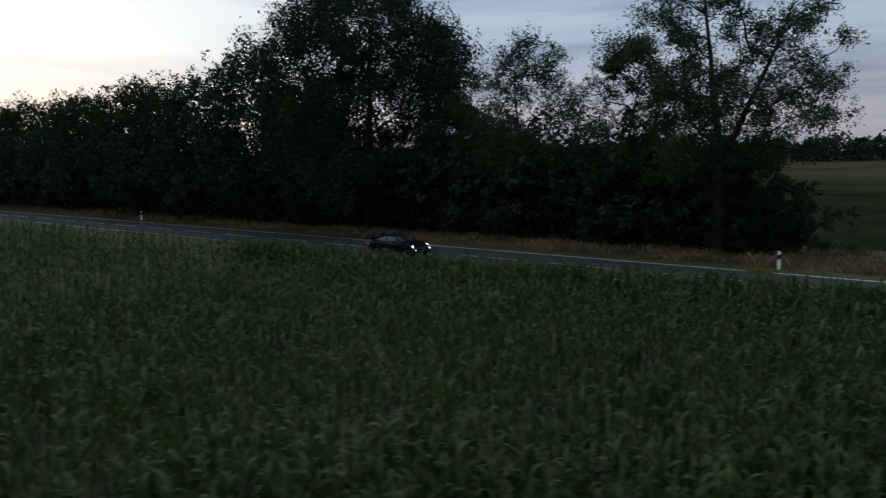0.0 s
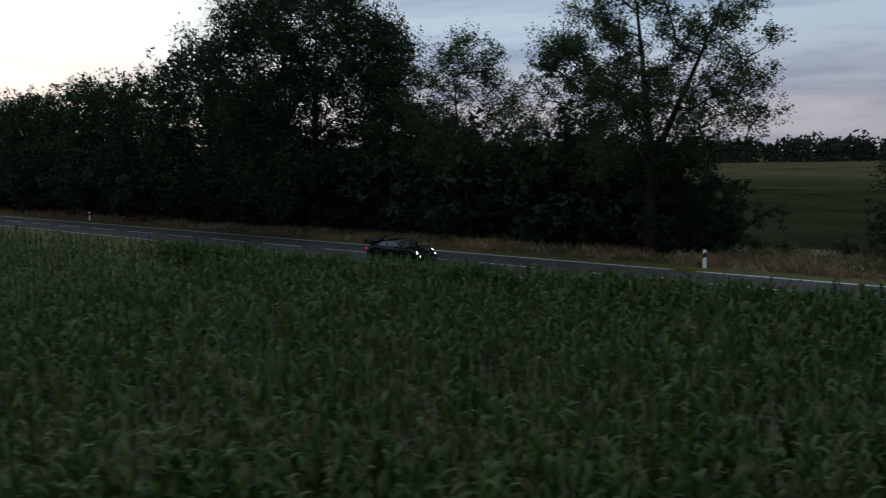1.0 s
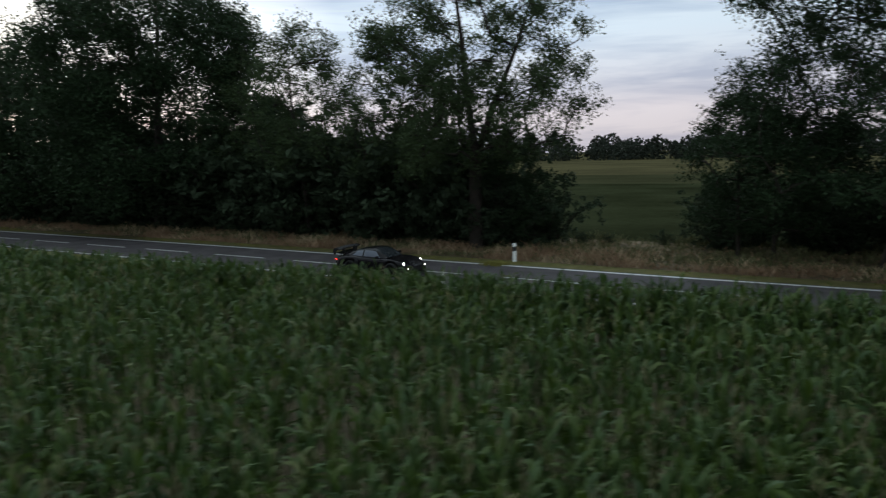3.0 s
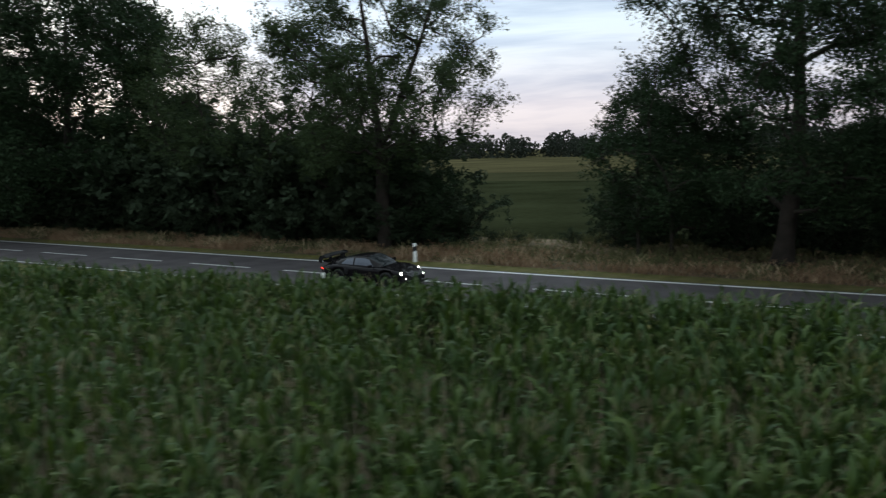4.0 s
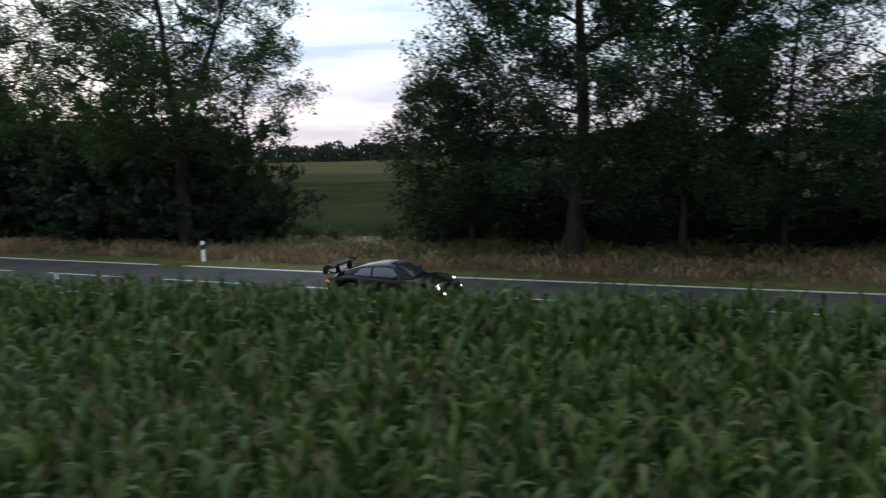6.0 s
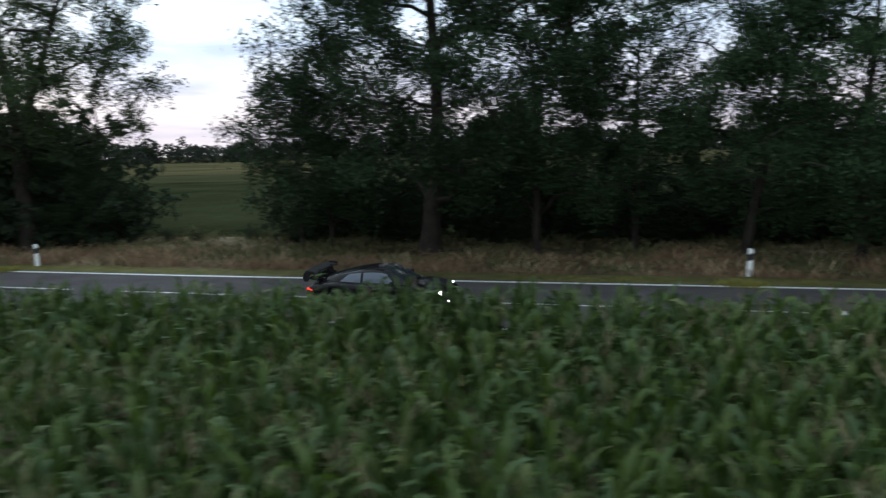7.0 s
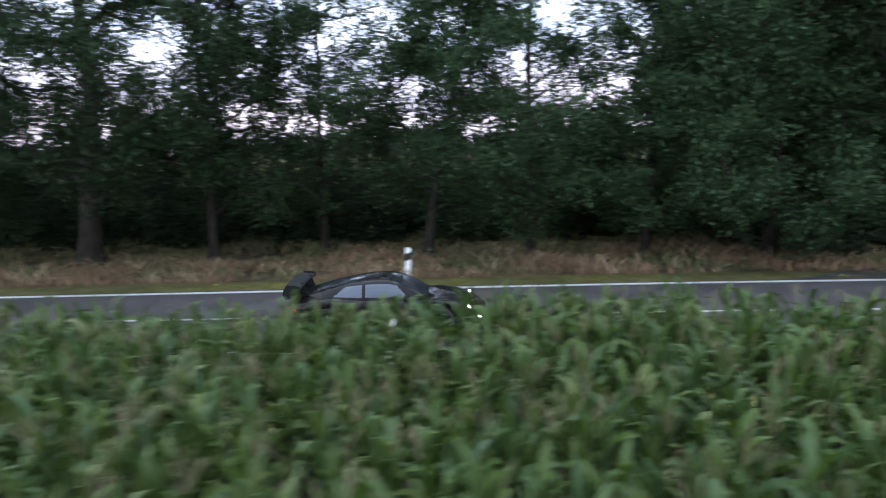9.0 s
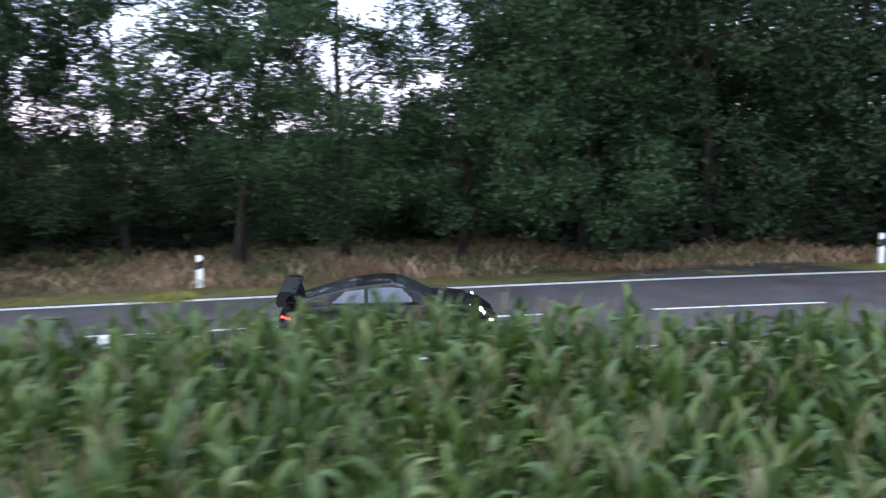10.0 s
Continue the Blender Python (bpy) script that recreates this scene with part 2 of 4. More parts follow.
def curve(xs, ys):
    """A smoothed line through the plan's points."""
    fine = np.linspace(xs[0], xs[-1], 1201)
    v = np.interp(fine, xs, ys)
    k = np.ones(9) / 9
    v = np.convolve(np.pad(v, 4, mode="edge"), k, mode="valid")
    return lambda x: np.interp(x, fine, v)


edge_y, mid_y = curve(EDGE_X, EDGE_Y), curve(MID_X, MID_Y)


def near_y(x):
    return mid_y(x) - 3.15


def ground_z(x, y):
    """Level land, with a very slight rise behind the hedge."""
    x, y = np.asarray(x, float), np.asarray(y, float)
    return -0.07 + RISE * np.clip(y - 40, 0, 900) + 0.0 * x


RISE = 0.0004


def ribbon(name, low, high, x0, x1, z, mat, step=1.0):
    n = int((x1 - x0) / step) + 1
    x = np.linspace(x0, x1, n)
    a, b = low(x), high(x)
    v = np.concatenate([np.stack([x, a, np.full(n, z)], 1), np.stack([x, b, np.full(n, z)], 1),
                        np.stack([x, a, np.full(n, z - 0.12)], 1), np.stack([x, b, np.full(n, z - 0.12)], 1)])
    i = np.arange(n - 1)
    f = np.concatenate([np.stack([i, i + 1, n + i + 1, n + i], 1), np.stack([2 * n + i + 1, 2 * n + i, i, i + 1], 1)[:, [0, 1, 2, 3]],
                        np.stack([n + i, n + i + 1, 3 * n + i + 1, 3 * n + i], 1)])
    return mesh_of(name, v, f, mat)


# ---- ground, road, markings ----
gx = np.concatenate([np.linspace(-4000, -320, 24), np.linspace(-300, 200, 101), np.linspace(220, 4000, 24)])
gy = np.concatenate([np.linspace(-4000, -120, 16), np.linspace(-100, 200, 61), np.linspace(220, 4000, 24)])
GX, GY = np.meshgrid(gx, gy, indexing="ij")
gi, gj = np.meshgrid(np.arange(len(gx) - 1), np.arange(len(gy) - 1), indexing="ij")
q = gi * len(gy) + gj
me = mesh_of("ground", np.stack([GX, GY, ground_z(GX, GY)], -1).reshape(-1, 3),
             np.stack([q, q + len(gy), q + len(gy) + 1, q + 1], -1).reshape(-1, 4), M_EARTH, True)
me.materials.append(M_FAR)
centre = (gy[:-1] + gy[1:]) / 2
me.materials.append(M_CROP)
me.materials.append(M_RIPE)
me.polygons.foreach_set("material_index", np.tile(np.where(centre > 138, 1, np.where(centre > 96, 3, np.where(centre > 11, 2, 0))).astype(np.int32), len(gx) - 1))
tagged(new("ground", me), "bare field earth with a pale crop behind the hedge", "ground", kind="structure")
road = tagged(new("road", ribbon("road", lambda x: near_y(x) - 0.35, lambda x: edge_y(x) + 0.30, -400, 200, 0.0, M_ASPHALT)),
              "grey asphalt country road with white markings", "road", kind="structure")
child("edge_line", ribbon("edge_line", lambda x: edge_y(x) - 0.12, lambda x: edge_y(x) + 0.12, -400, 200, 0.005, M_PAINT, 0.5), road, "solid white edge line")
child("edge_line", ribbon("edge_line", lambda x: near_y(x) - 0.06, lambda x: near_y(x) + 0.06, -400, 200, 0.005, M_PAINT, 0.5), road, "solid white edge line")
for k in range(-26, 22):
    x0 = -28.08 + 6.86 * (k + 0)
    child("centre_dash", ribbon("centre_dash", lambda x: mid_y(x) - 0.06, lambda x: mid_y(x) + 0.06, x0, x0 + 4.5, 0.005, M_PAINT, 0.75), road)
tagged(new("field_entrance", ribbon("field_entrance", lambda x: edge_y(x) + 0.31, lambda x: edge_y(x) + 0.31 + 1.9 * smoothstep(33, 37.5, x) * (1 - smoothstep(40.5, 42.5, x)) + 0.01,
                                    33, 42.5, -0.006, M_PATCH, 0.25)), "worn asphalt apron of a field entrance beside the road", "pavement", kind="structure")

tagged(new("verge", ribbon("verge", lambda x: edge_y(x) + 0.30, lambda x: edge_y(x) + 1.8, -400, 200, -0.012, M_VERGE)), "mown yellow-green grass verge", "verge", kind="structure")
tagged(new("verge", ribbon("verge", lambda x: edge_y(x) + 1.8, lambda x: edge_y(x) + 12.4, -400, 200, -0.02, M_LITTER)), "rough verge of dry grass litter", "verge", kind="structure")
tagged(new("verge", ribbon("verge", lambda x: near_y(x) - 4.6, lambda x: near_y(x) - 0.35, -400, 200, -0.012, M_VERGE)), "grass verge beside the maize", "verge", kind="structure")
# ---- grass of the verges ----
rng = np.random.default_rng(7)


def blades(name, x, y, height, width, lean, mat, segs=2):
    """Many grass blades joined in one mesh."""
    n = len(x)
    z = ground_z(x, y)
    a, b = rng.uniform(0, 2 * np.pi, n), rng.uniform(0, 2 * np.pi, n)
    side = np.stack([np.cos(a), np.sin(a), np.zeros(n)], 1) * (width * 0.5)[:, None]
    tip = np.stack([np.cos(b) * lean, np.sin(b) * lean, np.zeros(n)], 1) * height[:, None]
    base = np.stack([x, y, z], 1)
    up = np.zeros((n, 3))
    up[:, 2] = height
    rows_ = [base - side, base + side, base + up * 0.6 + tip * 0.35 + side * 0.8, base + up * 0.6 + tip * 0.35 - side * 0.8,
             base + up + tip + side * 0.25, base + up + tip - side * 0.25]
    v = np.stack(rows_, 1).reshape(-1, 3)
    k = np.arange(n)[:, None] * 6
    f = np.concatenate([k + np.array([[0, 1, 2, 3]]), k + np.array([[3, 2, 4, 5]])])
    return mesh_of(name, v, f, mat)


def clumped(n, x0, x1, low, high, size=1.2, sign=1.0, sharp=0.5):
    """Places in a band, gathered in uneven tufts."""
    cx = rng.uniform(x0, x1, n)
    t = rng.uniform(0, 1, n)
    cy = low(cx) + t * (high(cx) - low(cx))
    w = sign * np.array([noise.noise((a / size, b / size * 1.6, 3.1)) for a, b in zip(cx, cy)])
    keep = rng.uniform(-sharp - 0.05, sharp, n) < w
    return cx[keep], cy[keep], w[keep]


def verge(name, n, x0, x1, low, high, h0, h1, wide, mat, label, size=1.2, lean=0.35, sign=1.0, sharp=0.5):
    x, y, w = clumped(n, x0, x1, low, high, size, sign, sharp)
    patch = np.array([noise.noise((a / 3.1, b / 2.2, 8.7)) for a, b in zip(x, y)])
    h = rng.uniform(h0, h1, len(x)) * np.clip(0.75 + 0.5 * w + 0.75 * patch, 0.25, 1.6)
    h *= 0.72 + 0.22 * (y - low(x)) / (high(x) - low(x))
    tagged(new(name, blades(name, x, y, h, rng.uniform(0.6, 1.4, len(x)) * wide, lean, mat)), label, "grass", kind="stuff")


verge("mown_verge", 28000, -60, 62, lambda x: edge_y(x) + 0.24, lambda x: edge_y(x) + 1.5, 0.04, 0.13, 0.05, M_GRASS, "short yellow-green mown grass along the road edge")
verge("mown_verge", 9000, -160, -60, lambda x: edge_y(x) + 0.24, lambda x: edge_y(x) + 2.3, 0.08, 0.2, 0.12, M_GRASS, "short yellow-green mown grass along the road edge")
verge("mown_verge", 12000, -60, 62, lambda x: near_y(x) - 5.2, lambda x: near_y(x) - 0.3, 0.08, 0.25, 0.06, M_GRASS, "short green grass between road and maize")
verge("dry_grass", 40000, -62, 64, lambda x: edge_y(x) + 1.6, lambda x: edge_y(x) + 6.2, 0.16, 0.70, 0.045, M_DRY, "tall dry brown grass under the trees", 3.6, 0.75, 1.0, 0.20)
verge("dry_grass", 12000, -170, -62, lambda x: edge_y(x) + 2.0, lambda x: edge_y(x) + 7, 0.4, 0.9, 0.12, M_DRY, "tall dry brown grass under the trees", 2.5)
verge("straw", 6000, -62, 64, lambda x: edge_y(x) + 1.8, lambda x: edge_y(x) + 5.0, 0.25, 0.75, 0.05, M_STRAW, "pale straw-coloured clumps of dead grass", 2.4, 0.7, 1.0, 0.14)
verge("green_weeds", 20000, -62, 64, lambda x: edge_y(x) + 2.0, lambda x: edge_y(x) + 6.2, 0.15, 0.55, 0.06, M_WEED, "green weeds among the dry grass", 3.6, 0.7, -1.0, 0.22)
verge("green_weeds", 34000, -62, 64, lambda x: edge_y(x) + 4.6, lambda x: edge_y(x) + 13.0, 0.3, 0.85, 0.06, M_WEED, "dull green grass in the shade of the hedge", 2.6, 0.7, 1.0, 0.5)
verge("green_weeds", 2600, 35.5, 42.5, lambda x: edge_y(x) + 2.3, lambda x: edge_y(x) + 3.6, 0.25, 0.5, 0.06, M_WEED, "low green weeds behind the field entrance", 1.2)
for px, py in ((-9.7, 3.15), (21.0, 3.2), (43.6, 2.45)):
    n = 750
    x, y = rng.normal(px, 0.38, n), rng.normal(py + 0.3, 0.26, n)
    tagged(new("grass_tuft", blades("grass_tuft", x, y, rng.uniform(0.10, 0.24, n), np.full(n, 0.045), 0.5, M_GRASS)), "tuft of green grass creeping over the road edge", "grass", kind="stuff")



def herbs(name, n, x0, x1, low, high, size, mat, label):
    """Low leafy clumps scattered through the rough verge."""
    x, y, w = clumped(n, x0, x1, low, high, 1.5)
    tops = rng.uniform(0.08, 0.42, len(x)) * (1.0 + 0.9 * np.clip(w, -0.4, 0.6))
    v, f = leaf_tris(np.stack([x, y, ground_z(x, y) + tops], 1), size, 0.28, 12)
    v[:, 2] = np.maximum(v[:, 2], 0.01)
    tagged(new(name, mesh_of(name, v, f, mat)), label, "weeds", kind="stuff")


herbs_from, herbs_to = (lambda x: edge_y(x) + 2.1), (lambda x: edge_y(x) + 8.8)
# ---- maize ----


def maize_plant(leaves, segs, top):
    """Arrays of one plant: stalk and arching leaves, all quads."""
    quads_v, quads_f = [], []
    quads_v.append(np.array([[-0.014, 0, 0], [0.014, 0, 0], [0.008, 0, top * 0.92], [-0.008, 0, top * 0.92], [0, -0.014, 0], [0, 0.014, 0], [0, 0.008, top * 0.92], [0, -0.008, top * 0.92]]))
    quads_f.append(np.array([[0, 1, 2, 3], [4, 5, 6, 7]]))
    base, az = 8, rng.uniform(0, 2 * np.pi)
    for i in range(leaves):
        f = i / (leaves - 1)
        z0 = top * (0.36 + 0.55 * f)
        length = rng.uniform(0.44, 0.70) * (1.0 - 0.28 * f)
        rise = radians(rng.uniform(62, 82) + 6 * f)
        bend = radians(rng.uniform(30, 165) * (1 - 0.22 * f))
        az += np.pi + rng.normal(0, 0.45)
        s = np.linspace(0, 1, segs + 1)
        el = rise - bend * s ** 1.9
        r = np.concatenate([[0], np.cumsum(np.cos((el[:-1] + el[1:]) / 2))]) * length / segs
        z = z0 + np.concatenate([[0], np.cumsum(np.sin((el[:-1] + el[1:]) / 2))]) * length / segs
        w = 0.041 * np.clip(np.sin(np.pi * (0.14 + 0.86 * s)) ** 0.7, 0.08, 1) * rng.uniform(0.85, 1.2)
        twist = rng.normal(0, 0.9) * s + rng.normal(0, 0.25)
        ca, sa = np.cos(az), np.sin(az)
        mid = np.stack([r * ca, r * sa, z], 1)
        side = np.stack([-sa * np.cos(twist), ca * np.cos(twist), np.sin(twist)], 1) * w[:, None]
        v = np.stack([mid - side, mid + side], 1).reshape(-1, 3)
        k = base + 2 * np.arange(segs)[:, None]
        quads_v.append(v)
        quads_f.append(k + np.array([[0, 1, 3, 2]]))
        base += len(v)
    return np.concatenate(quads_v), np.concatenate(quads_f)


def maize(name, places, leaves, segs, kinds=14):
    pieces = []
    which = rng.integers(0, kinds, len(places))
    for k in range(kinds):
        p = places[which == k]
        v, f = maize_plant(leaves, segs, rng.uniform(1.90, 2.14))
        n = len(p)
        a, s = rng.uniform(0, 2 * np.pi, n), rng.normal(0.99, 0.055, n).clip(0.8, 1.12)
        tilt = rng.normal(0, 0.07, (n, 2))
        ca, sa = np.cos(a)[:, None], np.sin(a)[:, None]
        x = (v[:, 0] * ca - v[:, 1] * sa + v[:, 2] * tilt[:, :1]) * s[:, None] + p[:, :1]
        y = (v[:, 0] * sa + v[:, 1] * ca + v[:, 2] * tilt[:, 1:]) * s[:, None] + p[:, 1:2]
        z = v[:, 2] * s[:, None] - 0.07 + 0 * x
        pieces.append((np.stack([x, y, z], -1).reshape(-1, 3), (np.arange(n)[:, None, None] * len(v) + f).reshape(-1, 4)))
    v, f = joined(pieces)
    tagged(new(name, mesh_of(name, v, f, M_CORN, True)), "dense green maize standing head-high in the field", "maize", kind="stuff")


corn_edge = curve((-400, -60, -22, -9, 0, 8, 12, 16, 21, 26, 29, 32, 38, 45, 62, 90, 200), (-9.0, -11.6, -11.4, -10.4, -9.3, -8.5, -8.0, -7.7, -8.1, -7.0, -8.5, -9.4, -10.4, -11.5, -14.0, -20, -62))
rows_y = np.arange(0, -40, -0.72)
xs = np.arange(-160, 75, 0.16)
RX, RY = np.meshgrid(xs, rows_y, indexing="ij")
RX, RY = RX.ravel() + rng.normal(0, 0.05, RX.size), RY.ravel() + rng.normal(0, 0.07, RX.size)
RY = RY + corn_edge(RX)
# how far a place lies from the strip of field that is passed closest, (0, -37) to (27, -17)
ax, ay, bx, by = 0.0, -37.0, 27.0, -17.0
tt = np.clip(((RX - ax) * (bx - ax) + (RY - ay) * (by - ay)) / ((bx - ax) ** 2 + (by - ay) ** 2), 0, 1)
away = np.hypot(RX - ax - tt * (bx - ax), RY - ay - tt * (by - ay))
south = ((bx - ax) * (RY - ay) - (by - ay) * (RX - ax)) < -60
u = rng.uniform(0, 1, RX.size)
close = (away < 12) & ~south & (u < 0.90)
middle = (away >= 12) & (away < 32) & ~south & (u < 0.62)
behind = south & (away < 26) & (u < 0.30)
rest = ((away >= 32) | (south & (away >= 26))) & (u < 0.30)
P = np.stack([RX, RY], 1)
# the outermost rows stand closer
ex = rng.uniform(-35, 50, 2600)


def tassels(places):
    """Pale feathery heads on part of the plants: thin upright spikelets."""
    n = len(places)
    base = np.stack([places[:, 0], places[:, 1], rng.uniform(1.70, 1.95, n)], 1)
    lean = rng.normal(0, 0.07, (n, 2))
    pieces = []
    for k in range(6):
        a = rng.uniform(0, 2 * np.pi, n)
        out_ = 0.02 if k == 0 else rng.uniform(0.07, 0.16, n)
        rise = rng.uniform(0.26, 0.38, n) * (1.0 if k == 0 else 0.72)
        tip = base + np.stack([np.cos(a) * out_ + lean[:, 0], np.sin(a) * out_ + lean[:, 1], rise], 1)
        b = rng.uniform(0, 2 * np.pi, n)
        side = np.stack([np.cos(b), np.sin(b), 0 * b], 1) * 0.0045
        v = np.stack([base - side * 0.4, base + side * 0.4, tip + side, tip - side], 1).reshape(-1, 3)
        pieces.append((v, np.arange(4 * n).reshape(-1, 4)))
    v, f = joined(pieces)
    tagged(new("maize_tassels", mesh_of("maize_tassels", v, f, M_TASSEL)), "pale beige tassels on top of the maize", "maize", kind="stuff")


tassels(P[close & (rng.uniform(0, 1, RX.size) < 0.40)])
tassels(P[middle & (rng.uniform(0, 1, RX.size) < 0.22)])
maize("maize", np.stack([ex, corn_edge(ex) - rng.uniform(-0.1, 1.6, 2600)], 1), 8, 3)
maize("maize", P[close], 12, 4)
maize("maize", P[middle], 8, 3)
maize("maize", P[rest], 6, 2)
maize("maize", P[behind], 6, 2)

# ---- trees ----


def leaf_tris(centres, size, spread, per, flat=0.86):
    """Leaves round each centre, gathered in sprays, as pointed triangles joined in arrays."""
    n = len(centres) * per
    k = max(1, per // 14)
    reach = np.repeat(spread, per)[:, None] if isinstance(spread, np.ndarray) else spread
    # sprays within the clump, then leaves within the spray
    spray = np.clip(rng.normal(0, 0.50, (len(centres) * k, 3)), -1.1, 1.1)
    pick = np.repeat(np.arange(len(centres)) * k, per) + rng.integers(0, k, n)
    c = np.repeat(centres, per, 0) + (spray[pick] + rng.normal(0, 0.20, (n, 3))) * reach * np.array([1, 1, flat])
    a = rng.normal(0, 1, (n, 3))
    a /= np.linalg.norm(a, axis=1)[:, None]
    b = np.cross(a, rng.normal(0, 1, (n, 3)))
    b /= np.linalg.norm(b, axis=1)[:, None]
    s = (np.repeat(size, per) if isinstance(size, np.ndarray) else size) * rng.uniform(0.6, 1.4, n)
    s = s[:, None]
    v = np.stack([c - a * s, c + b * s * 0.62 + a * s * 0.15, c + a * s * 0.85 - b * s * 0.42], 1).reshape(-1, 3)
    return v, np.arange(3 * n).reshape(-1, 3)


def branch(start, way, length, bend, steps=6, wobble=0.12):
    pts, d = [np.array(start, float)], np.array(way, float)
    for _ in range(steps):
        d = d + rng.normal(0, wobble, 3) + np.array([0, 0, bend])
        d /= np.linalg.norm(d)
        pts.append(pts[-1] + d * length / steps)
    return np.array(pts)


PROFILE_AT = (0.0, 0.12, 0.35, 0.60, 0.85, 1.0)
OVAL = (0.55, 0.85, 1.0, 0.92, 0.62, 0.16)
BROAD = (0.70, 0.94, 1.0, 0.97, 0.80, 0.34)
COLUMN = (0.80, 1.0, 0.92, 0.74, 0.50, 0.14)


def tree(height, crown_from, radius, girth, clumps, leaves, size=0.10, clump=0.9, profile=OVAL, fork=None, hollow=0.25, mat=None, label="", seedling=0, thin=0.0):
    """A broadleaf tree: Empty > trunk, crown. The crown is a cloud of leaf clumps inside an uneven outline, each carried by
    a branch that leaves the nearest lower wood. hollow: how far the clumps keep to the outside; thin: share of clumps missing higher up."""
    global rng
    keep, rng = rng, np.random.default_rng(100 + seedling)
    thing = new("tree")
    tagged(thing, label, "tree", "trees along the road")
    wood, nodes, parent, stems = [], [], [], []

    def grow(points, root):
        for p in points:
            nodes.append(np.array(p))
            parent.append(root)
            root = len(nodes) - 1
        return root

    if fork:
        low = branch((0, 0, -0.15), (0.0, 0.02, 1), fork + 0.15, 0.0, 5, 0.025)
        stems.append((low, np.linspace(girth * 1.25, girth * 0.92, len(low))))
        top = grow(low, -1)
        for lean, share, g in ((-0.10, 0.98, 0.70), (0.46, 0.86, 0.62)):
            st = branch(low[-1], (lean, 0.05, 1), (height - fork) * 0.93 * share, 0.06, 9, 0.035)
            stems.append((st, np.linspace(girth * g, girth * 0.10, len(st))))
            grow(st[1:], top)
    else:
        st = branch((0, 0, -0.15), (rng.normal(0, 0.02), rng.normal(0, 0.02), 1), height * 0.93, 0.03, 14, 0.03)
        r = np.linspace(girth, girth * 0.08, len(st))
        r[0] *= 1.4
        stems.append((st, r))
        grow(st, -1)
    own = len(nodes)
    # clumps: even gaps between them, inside a lobed outline
    centres = []
    for _ in range(clumps * 14):
        if len(centres) >= clumps:
            break
        u, a = rng.uniform(0, 1), rng.uniform(0, 2 * np.pi)
        if thin and u > 0.45 and rng.uniform() < thin:
            continue
        lobe = 1.0 + 0.30 * noise.noise((np.cos(a) * 1.3 + 5 * seedling, np.sin(a) * 1.3, u * 2.6))
        edge = max(0.3, radius * float(np.interp(u, PROFILE_AT, profile)) * lobe - clump * 0.7)
        r = edge * np.sqrt(rng.uniform(hollow, 1))
        c = np.array([np.cos(a) * r, np.sin(a) * r, crown_from + (height - crown_from - clump * 0.4) * u])
        if all(np.sum(((c - o) / (1, 1, 0.75)) ** 2) > (clump * 0.92) ** 2 for o in centres):
            centres.append(c)
    centres = np.array(centres)
    order = np.argsort(np.hypot(centres[:, 0], centres[:, 1]))
    paths = []
    for c in centres[order]:
        N = np.array(nodes)
        far = np.linalg.norm(N - c, axis=1) + 0.9 * np.maximum(0, N[:, 2] - c[2] + 0.35 * np.hypot(c[0], c[1]) * 0.5) + 0.25 * (np.arange(len(N)) >= own)
        far[N[:, 2] < min(crown_from, c[2]) * 0.7] += 5
        k = int(np.argmin(far))
        gap = c - nodes[k]
        mid = [nodes[k] + gap * f + rng.normal(0, 0.07, 3) * np.linalg.norm(gap) + np.array([0, 0, 0.10 * np.sin(np.pi * f) * np.linalg.norm(gap)]) for f in (0.3, 0.6)]
        first = len(nodes)
        grow(mid + [c], k)
        paths.append([k, first, first + 1, first + 2])
    load = np.zeros(len(nodes))
    for p in paths:
        i = p[-1]
        while i >= 0:
            load[i] += 1
            i = parent[i]
    for st, r in stems:
        wood.append(tube(st, r, 9))
    for p in paths:
        r = np.minimum(0.016 + 0.020 * np.sqrt(load[p]), girth * 0.55)
        r[0] = r[1] * 1.15
        r[-1] *= 0.6
        wood.append(tube([nodes[i] for i in p], r, 5))
        c = nodes[p[-1]]
        for _ in range(4):
            tw = branch(c - 0.3 * (c - nodes[p[2]]), rng.normal(0, 1, 3) + np.array([0, 0, 0.2]), clump * rng.uniform(0.6, 1.0), 0.0, 2, 0.2)
            wood.append(tube(tw, (0.014, 0.010, 0.005), 3))
    v, f = joined(wood)
    child("trunk", mesh_of("trunk", v, f, M_BARK, True), thing)
    v, f = leaf_tris(centres, size, clump * rng.uniform(0.75, 1.25, len(centres)), max(6, leaves // len(centres)))
    v[:, 2] = np.maximum(v[:, 2], 0.05)
    child("crown", mesh_of("crown", v, f, mat or M_LEAF), thing)
    rng = keep
    return thing


def put(thing, x, y, turn=0.0, s=1.0):
    thing.matrix_basis = pose(x, y, float(ground_z(x, y)), 0, 0, turn) @ Matrix.Scale(s, 4)
    return thing


def again(thing, x, y, turn=0.0, s=1.0):
    return copy_thing(thing, pose(x, y, float(ground_z(x, y)), 0, 0, turn) @ Matrix.Scale(s, 4) @ Matrix.Diagonal((1 / thing.scale[0], 1 / thing.scale[1], 1 / thing.scale[2], 1)))


